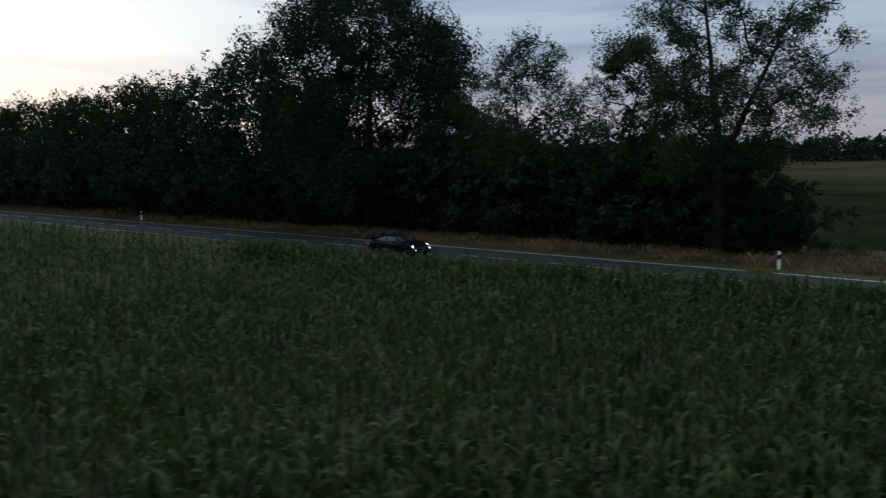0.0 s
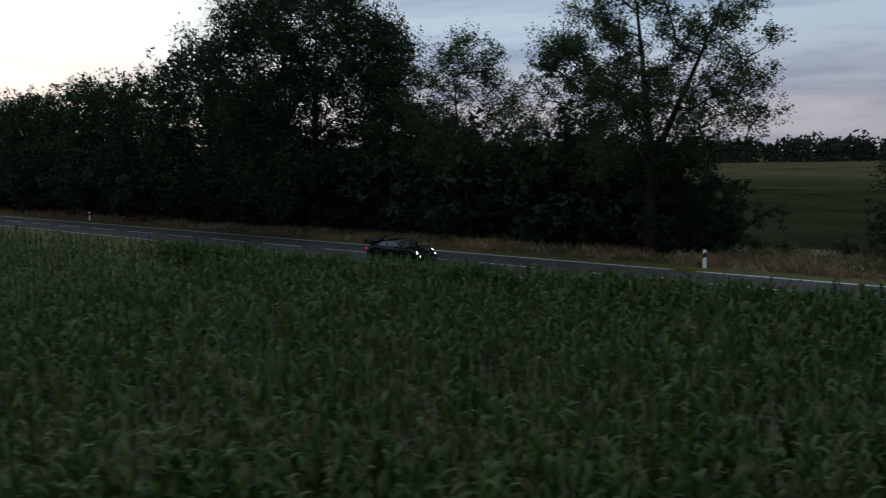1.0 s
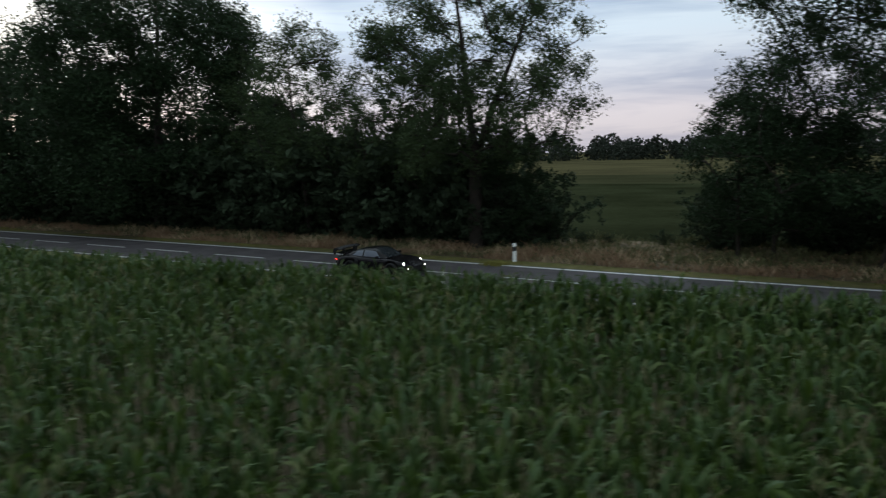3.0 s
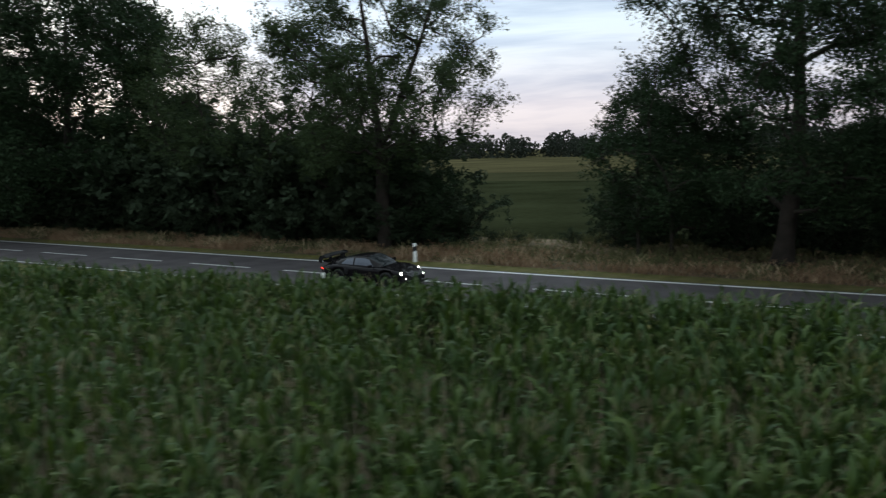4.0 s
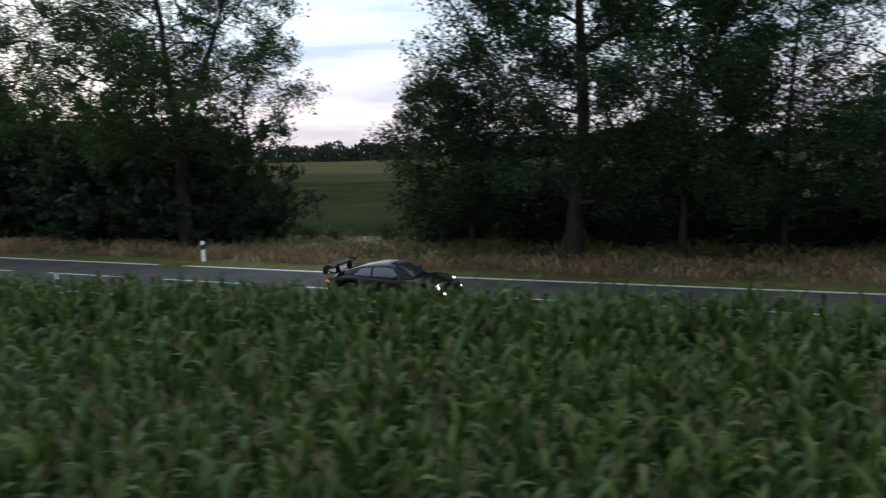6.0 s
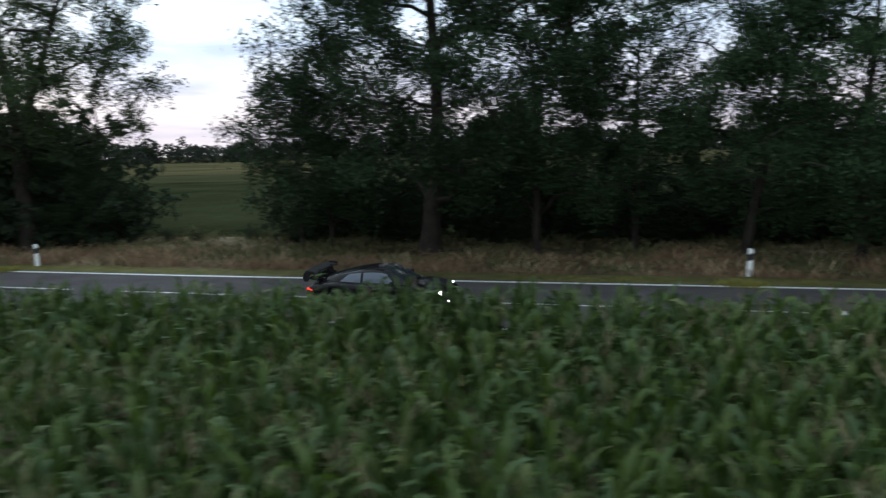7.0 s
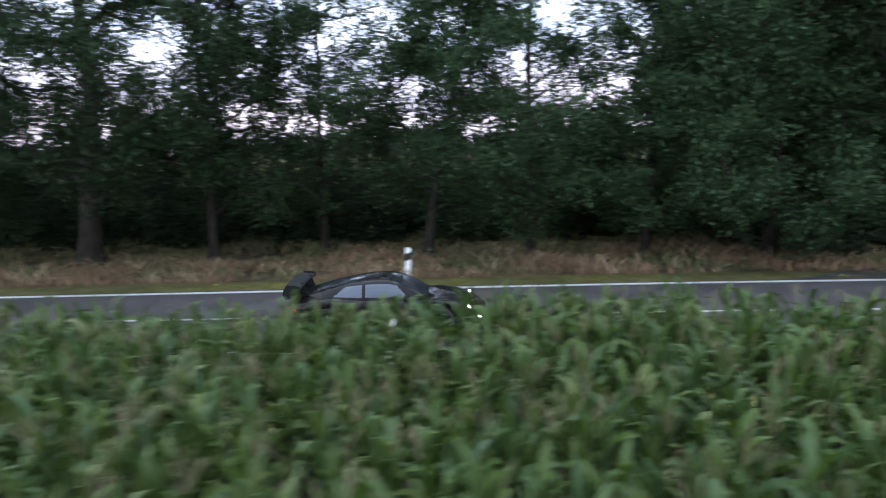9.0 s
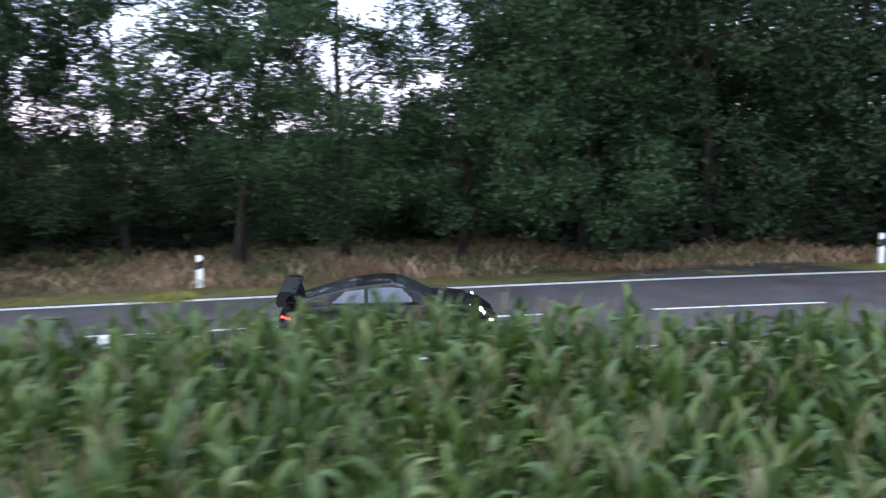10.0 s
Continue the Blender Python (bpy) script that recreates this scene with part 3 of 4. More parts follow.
T_LABEL = "tall broadleaf tree with a dark green crown beside the road"
tree_t = put(tree(18.8, 5.2, 7.7, 0.40, 165, 70000, 0.10, 0.95, BROAD, fork=6.0, hollow=0.06, mat=M_LEAF_B, label="tall forked tree with an airy crown above dry grass", seedling=1), -13.9, 9.3)
tree_l = put(tree(22.4, 3.0, 11.2, 0.55, 205, 140000, 0.145, 1.65, BROAD, label="large dense broadleaf tree with a rounded dark crown", seedling=2), -46.8, 11)
tree_s = put(tree(15.9, 5.0, 5.2, 0.20, 84, 24000, 0.10, 0.95, OVAL, hollow=0.05, mat=M_LEAF_B, label="slender tree with a thin light crown", seedling=3), -28.4, 10)
tree_s2 = put(tree(14.6, 4.5, 5.0, 0.18, 78, 22000, 0.10, 0.95, OVAL, hollow=0.05, mat=M_LEAF_B, label="slender tree with a thin light crown", seedling=4), -20.8, 10.5)
tree_b = put(tree(20.5, 3.6, 8.6, 0.46, 235, 140000, 0.098, 1.06, BROAD, hollow=0.12, label="big straight-trunked tree with a wide crown", seedling=5), 8.4, 9.5)
tree_c = put(tree(9.6, 1.6, 3.5, 0.12, 52, 14000, 0.09, 0.75, OVAL, hollow=0.10, label="small tree with low leafy branches", seedling=6), 3.1, 10.5)
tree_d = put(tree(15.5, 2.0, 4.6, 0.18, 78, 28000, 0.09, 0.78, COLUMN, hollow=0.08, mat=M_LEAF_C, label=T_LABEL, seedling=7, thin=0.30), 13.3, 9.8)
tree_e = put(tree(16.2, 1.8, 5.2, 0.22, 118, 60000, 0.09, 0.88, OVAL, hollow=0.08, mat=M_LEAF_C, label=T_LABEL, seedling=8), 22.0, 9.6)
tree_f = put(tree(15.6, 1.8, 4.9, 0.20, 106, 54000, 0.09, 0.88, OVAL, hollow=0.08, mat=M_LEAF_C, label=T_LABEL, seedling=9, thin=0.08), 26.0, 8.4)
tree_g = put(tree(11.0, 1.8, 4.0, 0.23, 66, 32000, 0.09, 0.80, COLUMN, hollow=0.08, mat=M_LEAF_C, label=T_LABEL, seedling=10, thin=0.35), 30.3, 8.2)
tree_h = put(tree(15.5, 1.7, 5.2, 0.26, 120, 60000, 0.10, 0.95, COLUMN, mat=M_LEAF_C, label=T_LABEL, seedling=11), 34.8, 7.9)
tree_k = put(tree(17.0, 1.6, 6.2, 0.28, 135, 42000, 0.105, 1.15, BROAD, mat=M_LEAF, label=T_LABEL, seedling=12), 40, 8.5)
tree_w = put(tree(16.6, 2.0, 6.4, 0.30, 110, 22000, 0.20, 1.5, BROAD, label="dense dark tree in the roadside row", seedling=13), -73, 10.5)
for x, y, s, turn in ((45.5, 8.0, 1.02, 200), (50, 6.5, 1.0, 20), (56, 4.5, 1.05, 130), (63, 2.0, 1.0, 300), (37.5, 14, 1.0, 170), (43, 15, 1.05, 10), (52, 13, 1.1, 80), (72, 4, 1.1, 40), (38.5, 21, 1.05, 215), (42, 27, 1.15, 95), (47, 20, 1.2, 5)):
    again(tree_k, x, y, turn, s)
for x, y, s, turn in ((-62, 10, 1.12, 40), (-82, 10, 1.0, 220), (-91, 11.5, 1.03, 300), (-100, 10.5, 0.98, 15), (-110, 12, 1.0, 80), (-121, 11, 1.02, 140), (-133, 12, 1.0, 190), (-146, 13, 1.02, 270), (-162, 14, 1.0, 30), (-182, 15, 1.0, 110), (-210, 17, 1.1, 60),
                      (-57, 16, 0.95, 330), (-37, 15, 0.66, 210), (18, 113, 0.52, 75), (40, 116, 0.74, 200), (49, 124, 0.66, 320)):
    again(tree_w, x, y, turn, s)
for x, y, s, turn in ((-12.6, 10.4, 0.62, 40), (-15.8, 10.2, 0.64, 160), (-10.6, 10.8, 0.56, 270)):
    again(tree_c, x, y, turn, s)
again(tree_s2, -36, 12, 100, 1.0)
again(tree_c, 1.3, 11.0, 70, 1.0)
again(tree_d, 17.6, 11.3, 150, 0.95)

herbs("dead_weeds", 3200, -60, 62, herbs_from, herbs_to, 0.045, M_DRY, "withered brown weeds among the dry grass")
herbs("green_weeds", 2600, -60, 62, herbs_from, herbs_to, 0.060, M_WEED, "low leafy green weeds among the dry grass")

# ---- shrubs of the hedge ----


def shrub(height, radius, leaves, size, seedling, label):
    global rng
    keep, rng = rng, np.random.default_rng(300 + seedling)
    thing = tagged(new("shrub"), label, "shrub", "hedge shrubs")
    wood, tips = [], []
    for k in range(13):
        a = k * 2.4 + rng.uniform(-0.4, 0.4)
        out_ = rng.uniform(0.15, 0.95)
        st = branch((rng.normal(0, 0.15), rng.normal(0, 0.15), -0.1), (np.cos(a) * out_, np.sin(a) * out_, 1.0), height * rng.uniform(0.65, 1.0), -0.03, 7, 0.14)
        wood.append(tube(st, np.linspace(0.06, 0.012, len(st)), 4))
        tips.extend(st[1:])
        for j in range(5):
            tw = branch(st[rng.integers(1, len(st))], rng.normal(0, 1, 3) + np.array([np.cos(a), np.sin(a), -0.1]), radius * 0.5, -0.03, 3, 0.2)
            tips.extend(tw[1:])
    v, f = joined(wood)
    child("branchwork", mesh_of("branchwork", v, f, M_BARK, True), thing)
    tips = np.array(tips)
    tips = tips[tips[:, 2] > 0.15]
    v, f = leaf_tris(tips, size, 0.55, max(4, leaves // len(tips)), 0.8)
    v[:, 2] = np.maximum(v[:, 2], 0.02)
    child("foliage", mesh_of("foliage", v, f, M_SHRUB), thing)
    rng = keep
    return thing


S_LABEL = "dense dark green shrub of the roadside hedge"
coarse = [shrub(4.0, 2.2, 3600, 0.14, k, S_LABEL) for k in range(3)]
fine_ones = [shrub(4.0, 2.2, 7000, 0.095, 10 + k, S_LABEL) for k in range(3)]
srng = np.random.default_rng(55)
used = set()


def hedge(kinds, x0, x1, step, y0, y1, s0, s1):
    """A row of shrubs, each of its own size, place and turn."""
    x, k = x0, 0
    while x < x1:
        one = kinds[k % len(kinds)]
        px, py, s, turn = x + srng.uniform(-0.5, 0.5) * step, srng.uniform(y0, y1), srng.uniform(s0, s1), srng.uniform(0, 360)
        if one.name in used:
            again(one, px, py, turn, s)
        else:
            put(one, px, py, turn, s)
            used.add(one.name)
        x, k = x + step, k + 1


hedge(coarse, -62, -15.5, 2.0, 11.5, 14.5, 1.75, 2.25)
hedge(coarse, -45, -16.5, 2.6, 13.5, 15.5, 2.3, 2.6)
hedge(coarse, -62, -15, 2.9, 9.8, 11.5, 0.8, 1.25)
hedge(coarse, -135, -60, 3.2, 10.5, 14, 1.9, 2.8)
hedge(coarse, -230, -130, 7, 10, 14, 1.7, 2.3)
hedge(fine_ones, -9, 0, 2.6, 13.0, 15.0, 0.18, 0.28)
hedge(fine_ones, -18, -9.5, 1.7, 10.8, 12.4, 0.8, 1.2)
hedge(fine_ones, 0, 37, 2.2, 15.2, 17.6, 1.1, 1.5)
hedge(fine_ones, 1, 37, 3.0, 13.4, 15.0, 0.55, 0.95)
hedge(fine_ones, 36, 52, 2.6, 9.0, 12.0, 1.2, 1.7)
hedge(coarse, 52, 70, 3.0, 5.0, 9.0, 1.3, 1.9)
hedge(fine_ones, 37, 56, 3.4, 6.8, 8.4, 0.6, 1.0)

# ---- far woods beyond the field: rounded crowns, row behind row ----
wr = np.random.default_rng(9)
domes = []
for k in range(640):
    x, d = wr.uniform(-720, 470), wr.uniform(385, 450)
    tall = (11.5 + 4.5 * noise.noise((x / 38, 1.7, 0)) + wr.normal(0, 1.6)) * (1.0 if wr.uniform() < 0.93 else 1.3)
    wide = wr.uniform(3.2, 6.5)
    n = 60
    a, e = wr.uniform(0, 2 * np.pi, n), wr.uniform(-0.5, 1, n)
    r = np.sqrt(1 - np.clip(e, 0, 1) ** 2) * wide
    domes.append(np.stack([x + r * np.cos(a), d + r * np.sin(a), ground_z(x, d) + np.where(e > 0, tall * 0.45 + e * tall * 0.55, tall * 0.45 * (1 + 2 * e))], 1))
cc = np.concatenate(domes)
v, f = leaf_tris(cc, 0.90, 1.3, 7)
tagged(new("far_woods", mesh_of("far_woods", v, f, M_WOODS)), "dark band of distant woods beyond the field", "woods", kind="stuff")

# ---- delineator posts ----


def delineator():
    thing = tagged(new("delineator_post"), "white plastic roadside post with a slanted black band", "delineator post", "delineator posts")
    bm = bmesh.new()
    w0, w1, d0, h = 0.060, 0.052, 0.10, 1.05
    ring = [(-d0, -w0), (d0 * 0.2, -w0), (d0, 0), (d0 * 0.2, w0), (-d0, w0)]
    lo = [bm.verts.new((x, y, -0.15)) for x, y in ring]
    hi = [bm.verts.new((x * 0.9, y * w1 / w0, h - (0.05 if x > 0.05 else 0.0))) for x, y in ring]
    for i in range(5):
        bm.faces.new((lo[i], lo[(i + 1) % 5], hi[(i + 1) % 5], hi[i]))
    bm.faces.new(hi)
    bm.faces.new(lo[::-1])
    part("body", bm, M_POST, thing)
    bm = bmesh.new()
    band = [(-d0 * 1.03, -w0 * 1.03), (d0 * 0.2, -w0 * 1.03), (d0 * 1.03, 0), (d0 * 0.2, w0 * 1.03), (-d0 * 1.03, w0 * 1.03)]
    lo = [bm.verts.new((x * 0.95, y * 0.95, 0.62 + x * 0.35)) for x, y in band]
    hi = [bm.verts.new((x * 0.94, y * 0.94, 0.87 + x * 0.35)) for x, y in band]
    for i in range(5):
        bm.faces.new((lo[i], lo[(i + 1) % 5], hi[(i + 1) % 5], hi[i]))
    part("band", bm, M_BLACK, thing, "slanted black band")
    part("reflector", box(0.012, 0.045, 0.16, (-d0 * 0.98, 0, 0.745), 0.004), M_REFLECTOR, thing, "small pale reflector")
    return thing


post = delineator()
post.matrix_basis = pose(-9.16, 4.85, -0.05, 0, 0, 0)
for x, y, turn, lean in ((21.5, 5.3, -2, 2.0), (43.8, 3.95, -8, -1), (-79.6, 6.1, 0, 0), (-8.2, -4.4, 180, 1), (21.8, -4.5, 180, -1)):
    copy_thing(post, pose(x, y, -0.05, 0, lean, turn))

# ---- the car: x forward, y to its left, z up, origin on the road under its middle ----


def grid_part(name, V, pick, mat, parent, label="", thick=0.0):
    """The picked quads of a grid of points V (n x m x 3) as one mesh."""
    n, m = V.shape[:2]
    faces = [(i * m + j, i * m + j + 1, (i + 1) * m + j + 1, (i + 1) * m + j) for i in range(n - 1) for j in range(m - 1) if pick(i, j)]
    used = sorted({k for f in faces for k in f})
    back = {k: i for i, k in enumerate(used)}
    flat = V.reshape(-1, 3)
    me = mesh_of(name, [flat[k] for k in used], [tuple(back[k] for k in f) for f in faces], mat, True)
    return child(name, me, parent, label)


def smooth_curve(x, xs, ys):
    fine = np.linspace(xs[0], xs[-1], 400)
    v = np.interp(fine, xs, ys)
    k = np.hanning(31)
    v2 = np.convolve(np.pad(v, 15, mode="edge"), k / k.sum(), mode="valid")
    v2[0], v2[-1] = v[0], v[-1]
    return np.interp(x, fine, v2)


AXLES, WHEEL_R = (1.24, -1.22), 0.345


def sports_car():
    thing = tagged(new("sports_car"), "glossy black sports coupe with a large rear wing, headlights on", "car")
    # lower body, lofted along its length
    xs = np.linspace(-2.28, 2.28, 131)
    half = smooth_curve(xs, (-2.28, -2.15, -1.7, -1.2, -0.7, 0.2, 0.9, 1.3, 1.75, 2.05, 2.28), (0.62, 0.84, 0.93, 0.945, 0.90, 0.87, 0.89, 0.925, 0.89, 0.76, 0.48))
    low = smooth_curve(xs, (-2.28, -2.0, -1.6, 1.7, 2.1, 2.28), (0.42, 0.24, 0.14, 0.12, 0.14, 0.30))
    shoulder = smooth_curve(xs, (-2.28, -2.1, -1.7, -1.2, -0.6, 0.3, 0.8, 1.25, 1.7, 2.05, 2.28), (0.66, 0.80, 0.88, 0.905, 0.86, 0.84, 0.84, 0.84, 0.77, 0.64, 0.48))
    deck = smooth_curve(xs, (-2.28, -2.1, -1.7, -1.0, 0.0, 0.8, 1.3, 1.8, 2.1, 2.28), (0.68, 0.86, 0.97, 0.98, 0.94, 0.90, 0.78, 0.67, 0.58, 0.46))
    V = []
    for x, w, b, s, d in zip(xs, half, low, shoulder, deck):
        side = [(0.0, b), (0.7 * w, b), (0.93 * w, b + 0.03), (0.985 * w, b + 0.10), (w, b + 0.18)]
        side += [(w * (1 - 0.012 * k), b + 0.18 + (s - 0.16 - b - 0.18) * k / 5) for k in range(1, 6)]
        side += [(0.925 * w, s - 0.06), (0.87 * w, s - 0.012), (0.79 * w, s), (0.68 * w, s + (d - s) * 0.25 - 0.012), (0.45 * w, s + (d - s) * 0.75), (0.2 * w, d), (0.0, d + 0.006)]
        ring = []
        for y, z in side:
            for a in AXLES:
                if abs(y) > 0.6 * w and (x - a) ** 2 + (z - WHEEL_R) ** 2 < 0.395 ** 2:
                    y = 0.62 * w
            ring.append((x, y, z))
        V.append([(x, -y, z) for x, y, z in ring] + [(x, y, z) for x, y, z in ring[::-1]][1:])
    V = np.array(V)
    m = V.shape[1]
    grid_part("body", V, lambda i, j: True, M_CAR, thing)
    for end, name in ((0, "rear_panel"), (-1, "nose_panel")):
        me = mesh_of(name, V[end], [tuple(range(m)) if end else tuple(range(m))[::-1]], M_CARBON)
        child(name, me, thing)
    # greenhouse: from the windscreen's foot over the roof to the engine lid
    gx_ = np.linspace(-1.86, 0.95, 113)
    top = smooth_curve(gx_, (-1.86, -1.5, -1.0, -0.5, -0.15, 0.10, 0.35, 0.65, 0.95), (0.955, 1.06, 1.19, 1.275, 1.30, 1.295, 1.23, 1.07, 0.885))
    foot = smooth_curve(gx_, (-1.86, -1.2, -0.6, 0.3, 0.95), (0.93, 0.90, 0.875, 0.86, 0.87))
    wide = smooth_curve(gx_, (-1.86, -1.3, -0.6, 0.2, 0.6, 0.95), (0.50, 0.70, 0.765, 0.77, 0.75, 0.66))
    # across: share of the half width and of the height, from the belt line to the crown of the roof
    across = np.linspace(0, 1, 19)
    key_s = (0, 0.08, 0.30, 0.50, 0.62, 0.74, 0.86, 1.0)
    wk = smooth_curve(across, key_s, (1.0, 0.985, 0.915, 0.83, 0.76, 0.60, 0.32, 0.0))
    hk = smooth_curve(across, key_s, (-0.08, 0.05, 0.38, 0.68, 0.84, 0.95, 0.99, 1.0))
    G = []
    for x, t, b, w in zip(gx_, top, foot, wide):
        h_ = max(t - b, 0.004)
        prof = [(w * p, b + q_ * h_) for p, q_ in zip(wk, hk)]
        G.append([(x, -y, z) for y, z in prof] + [(x, y, z) for y, z in prof[::-1]][1:])
    G = np.array(G)
    mid_x = (gx_[:-1] + gx_[1:]) / 2
    last = 2 * len(across) - 3

    def region(i, j):
        x = mid_x[i]
        share = (min(j, last - j) + 0.5) / (len(across) - 1)
        rise = float(np.interp(share, across, hk))
        if 0.06 < rise < 0.74 and -1.22 + 0.42 * rise < x < 0.60 - 0.42 * rise:
            return "pillar" if -0.50 < x < -0.43 else ("quarter" if x < -0.46 else "door")
        if x > 0.17 and share > 0.60:
            return "screen"
        if -1.62 < x < -0.66 and share > 0.66:
            return "rear"
        return "roof"

    def left(j):
        return j > last / 2

    grid_part("roof", G, lambda i, j: region(i, j) in ("roof", "pillar"), M_CAR, thing)
    for s in (False, True):
        grid_part("door_window", G, lambda i, j: region(i, j) == "door" and left(j) == s, M_SIDEGLASS, thing, "side window mirroring the pale sky")
        grid_part("quarter_window", G, lambda i, j: region(i, j) == "quarter" and left(j) == s, M_SIDEGLASS, thing, "small rear side window mirroring the pale sky")
    grid_part("windscreen", G, lambda i, j: region(i, j) == "screen", M_GLASS, thing, "dark raked windscreen")
    grid_part("rear_window", G, lambda i, j: region(i, j) == "rear", M_GLASS, thing, "dark sloping rear window")
    # wing: plane, end plates, two uprights
    n_ = 13
    ww = np.linspace(-0.82, 0.82, n_)
    prof = [(-0.19, 0.036), (-0.12, 0.020), (0.0, 0.004), (0.10, -0.012), (0.15, -0.028)]
    W_ = []
    for y in ww:
        arch = 0.05 * (1 - (y / 0.9) ** 2)
        ring = [(-2.02 + a, y, 1.165 + arch + b) for a, b in prof] + [(-2.02 + a, y, 1.165 + arch + b - 0.035 * np.cos(a * 6)) for a, b in prof[::-1]]
        W_.append(ring + ring[:1])
    wing = grid_part("wing", np.array(W_), lambda i, j: True, M_CARBON, thing, "black wing plane on the tail")
    for s in (-1, 1):
        bm = bmesh.new()
        outline = [(-2.17, 1.24), (-1.98, 1.235), (-1.87, 1.20), (-1.875, 1.165), (-2.00, 1.15), (-2.07, 1.06), (-2.10, 0.93), (-2.22, 0.92), (-2.275, 1.01), (-2.25, 1.14)]
        a = [bm.verts.new((x, s * 0.822, z)) for x, z in outline]
        b = [bm.verts.new((x, s * 0.838, z)) for x, z in outline]
        bm.faces.new(a), bm.faces.new(b[::-1])
        for i in range(len(a)):
            bm.faces.new((a[i], b[i], b[(i + 1) % len(a)], a[(i + 1) % len(a)]))
        bmesh.ops.recalc_face_normals(bm, faces=bm.faces)
        part("end_plate", bm, M_CARBON, wing, "black wing end plate")
        bm = box(0.16, 0.03, 0.30, (-1.93, s * 0.42, 1.06), 0.008, (0, -18, 0))
        part("wing_upright", bm, M_CARBON, wing)
    part("ducktail", box(0.34, 1.36, 0.05, (-2.02, 0, 0.965), 0.02, (0, 8, 0)), M_CAR, thing)
    # lamps
    for s in (-1, 1):
        bm = bmesh.new()
        bmesh.ops.create_uvsphere(bm, u_segments=14, v_segments=8, radius=1)
        bmesh.ops.transform(bm, matrix=pose(1.84, s * 0.70, 0.63, 0, 38, s * 12) @ Matrix.Diagonal((0.17, 0.115, 0.075, 1)), verts=bm.verts)
        lamp = part("headlight", bm, M_GLASS, thing, "round headlight", True)
        for a, b in ((0.05, 0.035), (0.05, -0.035), (-0.02, 0.035), (-0.02, -0.035)):
            bm = bmesh.new()
            bmesh.ops.create_uvsphere(bm, u_segments=8, v_segments=6, radius=0.034)
            bmesh.ops.translate(bm, vec=(1.91 + a * 0.6, s * 0.70 + b * 1.2, 0.65 - a * 0.9), verts=bm.verts)
            part("light_point", bm, M_LAMP, lamp, "lit white light point")
        part("daylight_strip", box(0.04, 0.28, 0.034, (2.075, s * 0.63, 0.43), 0.008, (0, 0, -s * 40)), M_DRL, thing, "lit white light strip in the bumper")
        part("air_intake", box(0.06, 0.36, 0.16, (2.135, s * 0.50, 0.31), 0.02, (0, 0, -s * 28)), M_CARBON, thing)
        part("mirror", box(0.12, 0.20, 0.12, (0.52, s * 0.95, 0.93), 0.035), M_CAR, thing, "black door mirror")
        part("mirror_arm", box(0.05, 0.16, 0.03, (0.54, s * 0.84, 0.885), 0.008), M_CARBON, thing)
        part("side_sill", box(1.75, 0.10, 0.10, (0.0, s * 0.865, 0.15), 0.025), M_CARBON, thing)
        part("side_intake", box(0.22, 0.03, 0.20, (-0.78, s * 0.905, 0.63), 0.03, (0, 20, 0)), M_CARBON, thing, "dark air intake in the flank")
        part("door_handle", box(0.17, 0.02, 0.03, (-0.30, s * 0.885, 0.74), 0.006), M_CAR, thing)
        part("tail_light", box(0.02, 0.18, 0.024, (-2.155, s * 0.735, 0.70), 0.006, (0, 0, -s * 22)), M_TAIL, thing, "lit red tail light")
        part("tail_light", box(0.21, 0.02, 0.026, (-2.085, s * 0.855, 0.70), 0.006, (0, 10, s * 20)), M_TAIL, thing, "lit red tail light wrapping the corner")
    part("front_splitter", box(0.28, 1.70, 0.03, (2.10, 0, 0.11), 0.01), M_CARBON, thing)
    part("grille", box(0.05, 0.55, 0.14, (2.265, 0, 0.33), 0.02), M_CARBON, thing)
    part("diffuser", box(0.30, 1.40, 0.16, (-2.14, 0, 0.26), 0.03, (0, -14, 0)), M_CARBON, thing)
    # wheels
    wheels = []
    for a in AXLES:
        for s in (-1, 1):
            wheel = new("wheel")
            wheel.parent = thing
            prof = [(0.10, 0.235), (0.135, 0.26), (0.14, 0.31), (0.12, 0.338), (0.06, 0.345), (-0.06, 0.345), (-0.12, 0.338), (-0.14, 0.31), (-0.135, 0.26), (-0.10, 0.235), (0.10, 0.235)]
            ang = np.linspace(0, 2 * np.pi, 33)
            V2 = np.array([[(r * np.cos(t), y, r * np.sin(t)) for y, r in prof] for t in ang])
            grid_part("tyre", V2, lambda i, j: True, M_TYRE, wheel)
            prof = [(0.10, 0.238), (0.05, 0.225), (-0.09, 0.225), (-0.10, 0.238)]
            V2 = np.array([[(r * np.cos(t), y, r * np.sin(t)) for y, r in prof] for t in ang])
            rim = grid_part("rim", V2, lambda i, j: True, M_RIM, wheel)
            bm = bmesh.new()
            for k in range(10):
                t = k * 36
                b2 = box(0.20, 0.03, 0.032, (0.12, 0, 0), 0.006)
                me = bpy.data.meshes.new("spoke")
                b2.transform(pose(0, s * 0.075, 0, 0, t, 0))
                b2.to_mesh(me)
                b2.free()
                bm.from_mesh(me)
                bpy.data.meshes.remove(me)
            part("spokes", bm, M_RIM, wheel)
            bm = bmesh.new()
            bmesh.ops.create_cone(bm, cap_ends=True, segments=16, radius1=0.05, radius2=0.045, depth=0.05, matrix=pose(0, s * 0.085, 0, 90, 0, 0))
            part("hub", bm, M_CARBON, wheel)
            wheels.append((wheel, a, s))
    return thing, wheels


car, car_wheels = sports_car()
car.scale = (1.035, 1.035, 1.035)


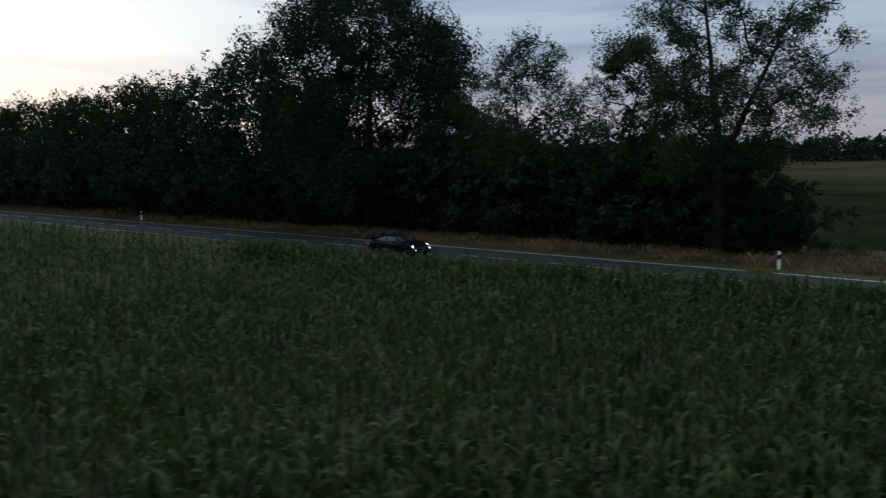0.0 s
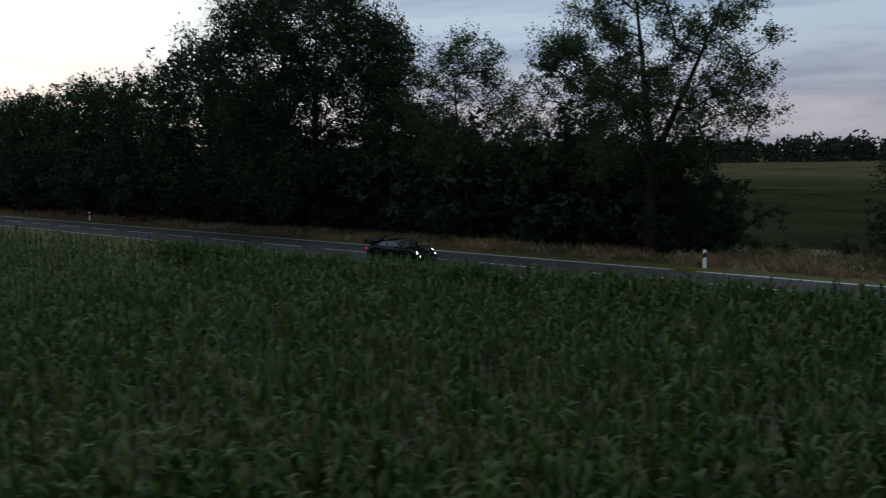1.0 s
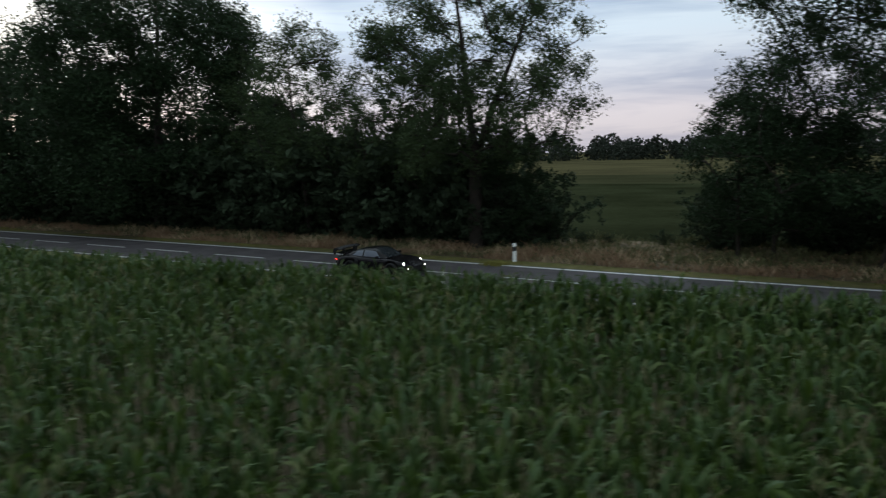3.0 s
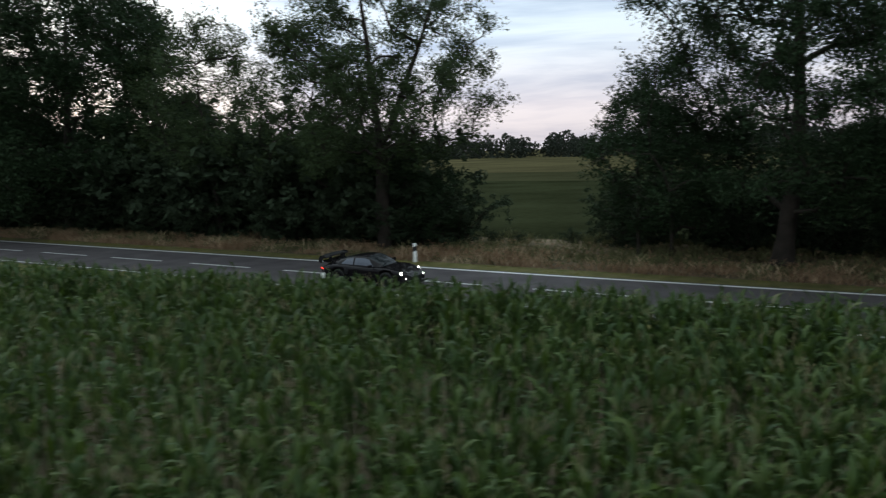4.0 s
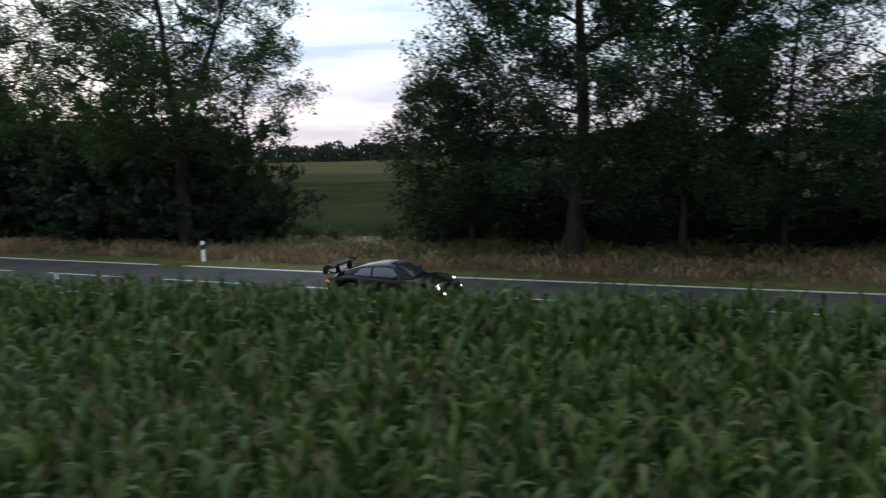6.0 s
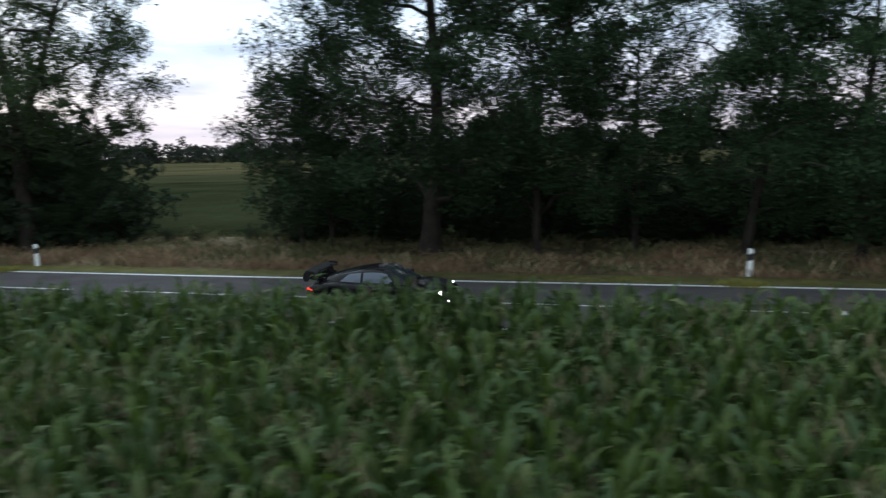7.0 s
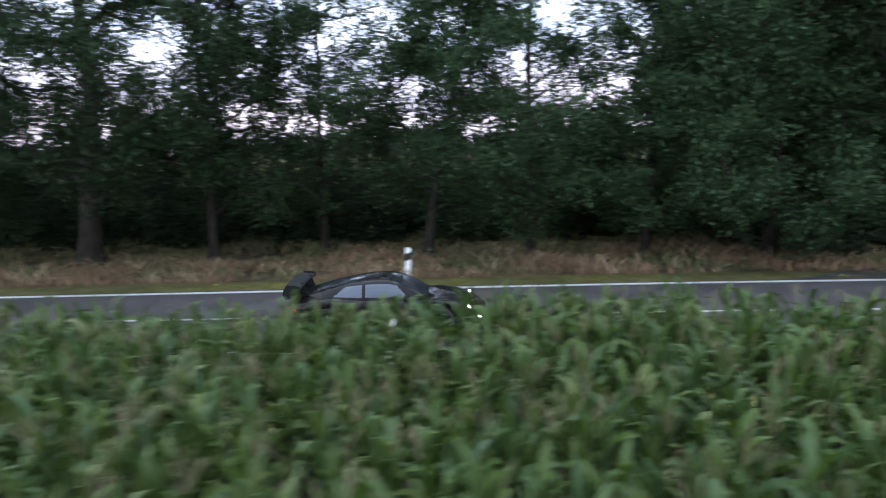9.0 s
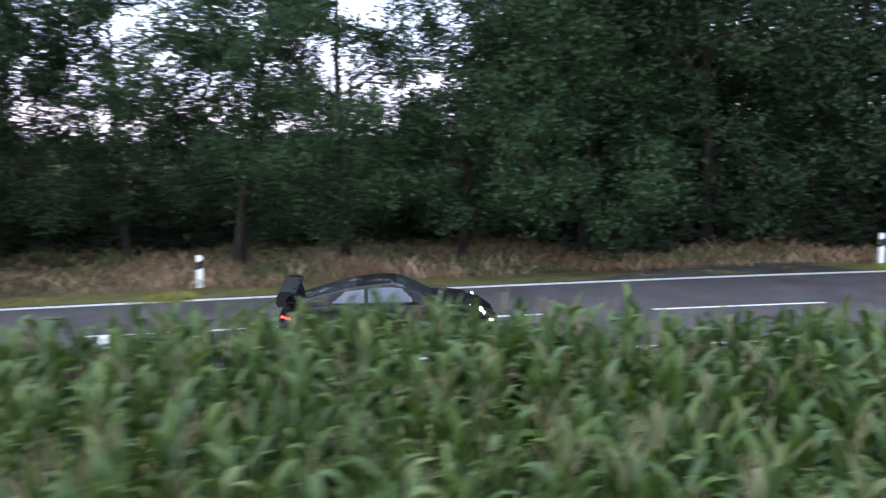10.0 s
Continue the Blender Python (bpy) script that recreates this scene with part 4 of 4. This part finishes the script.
def motions():
    """The car drives along the near lane; its wheels roll."""
    rows = ((0.0, -32.45, -0.80, -0.8), (1.0, -26.3, -0.88, -0.8), (2.5, -16.95, -0.98, -0.8), (4.0, -7.95, -1.06, -0.8), (5.0, -1.9, -1.10, -0.9),
            (6.5, 7.05, -1.24, -1.0), (7.0, 9.97, -1.29, -1.0), (8.0, 15.72, -1.42, -1.1), (9.0, 21.5, -1.53, -1.4), (9.5, 24.32, -1.60, -1.8), (10.0, 27.0, -1.70, -2.4))
    walk(car, [(t, pose(x, y, 0.0, 1.6, 0, a)) for t, x, y, a in rows])
    for wheel, a, s in car_wheels:
        turns = []
        for k in range(0, 151):
            t = k / 15
            run = float(np.interp(t, [r[0] for r in rows], [r[1] for r in rows])) + 32.45
            turns.append((t, pose(a, s * 0.775, WHEEL_R) @ Matrix.Rotation(run / WHEEL_R, 4, "Y")))
        walk(wheel, turns)


motions()
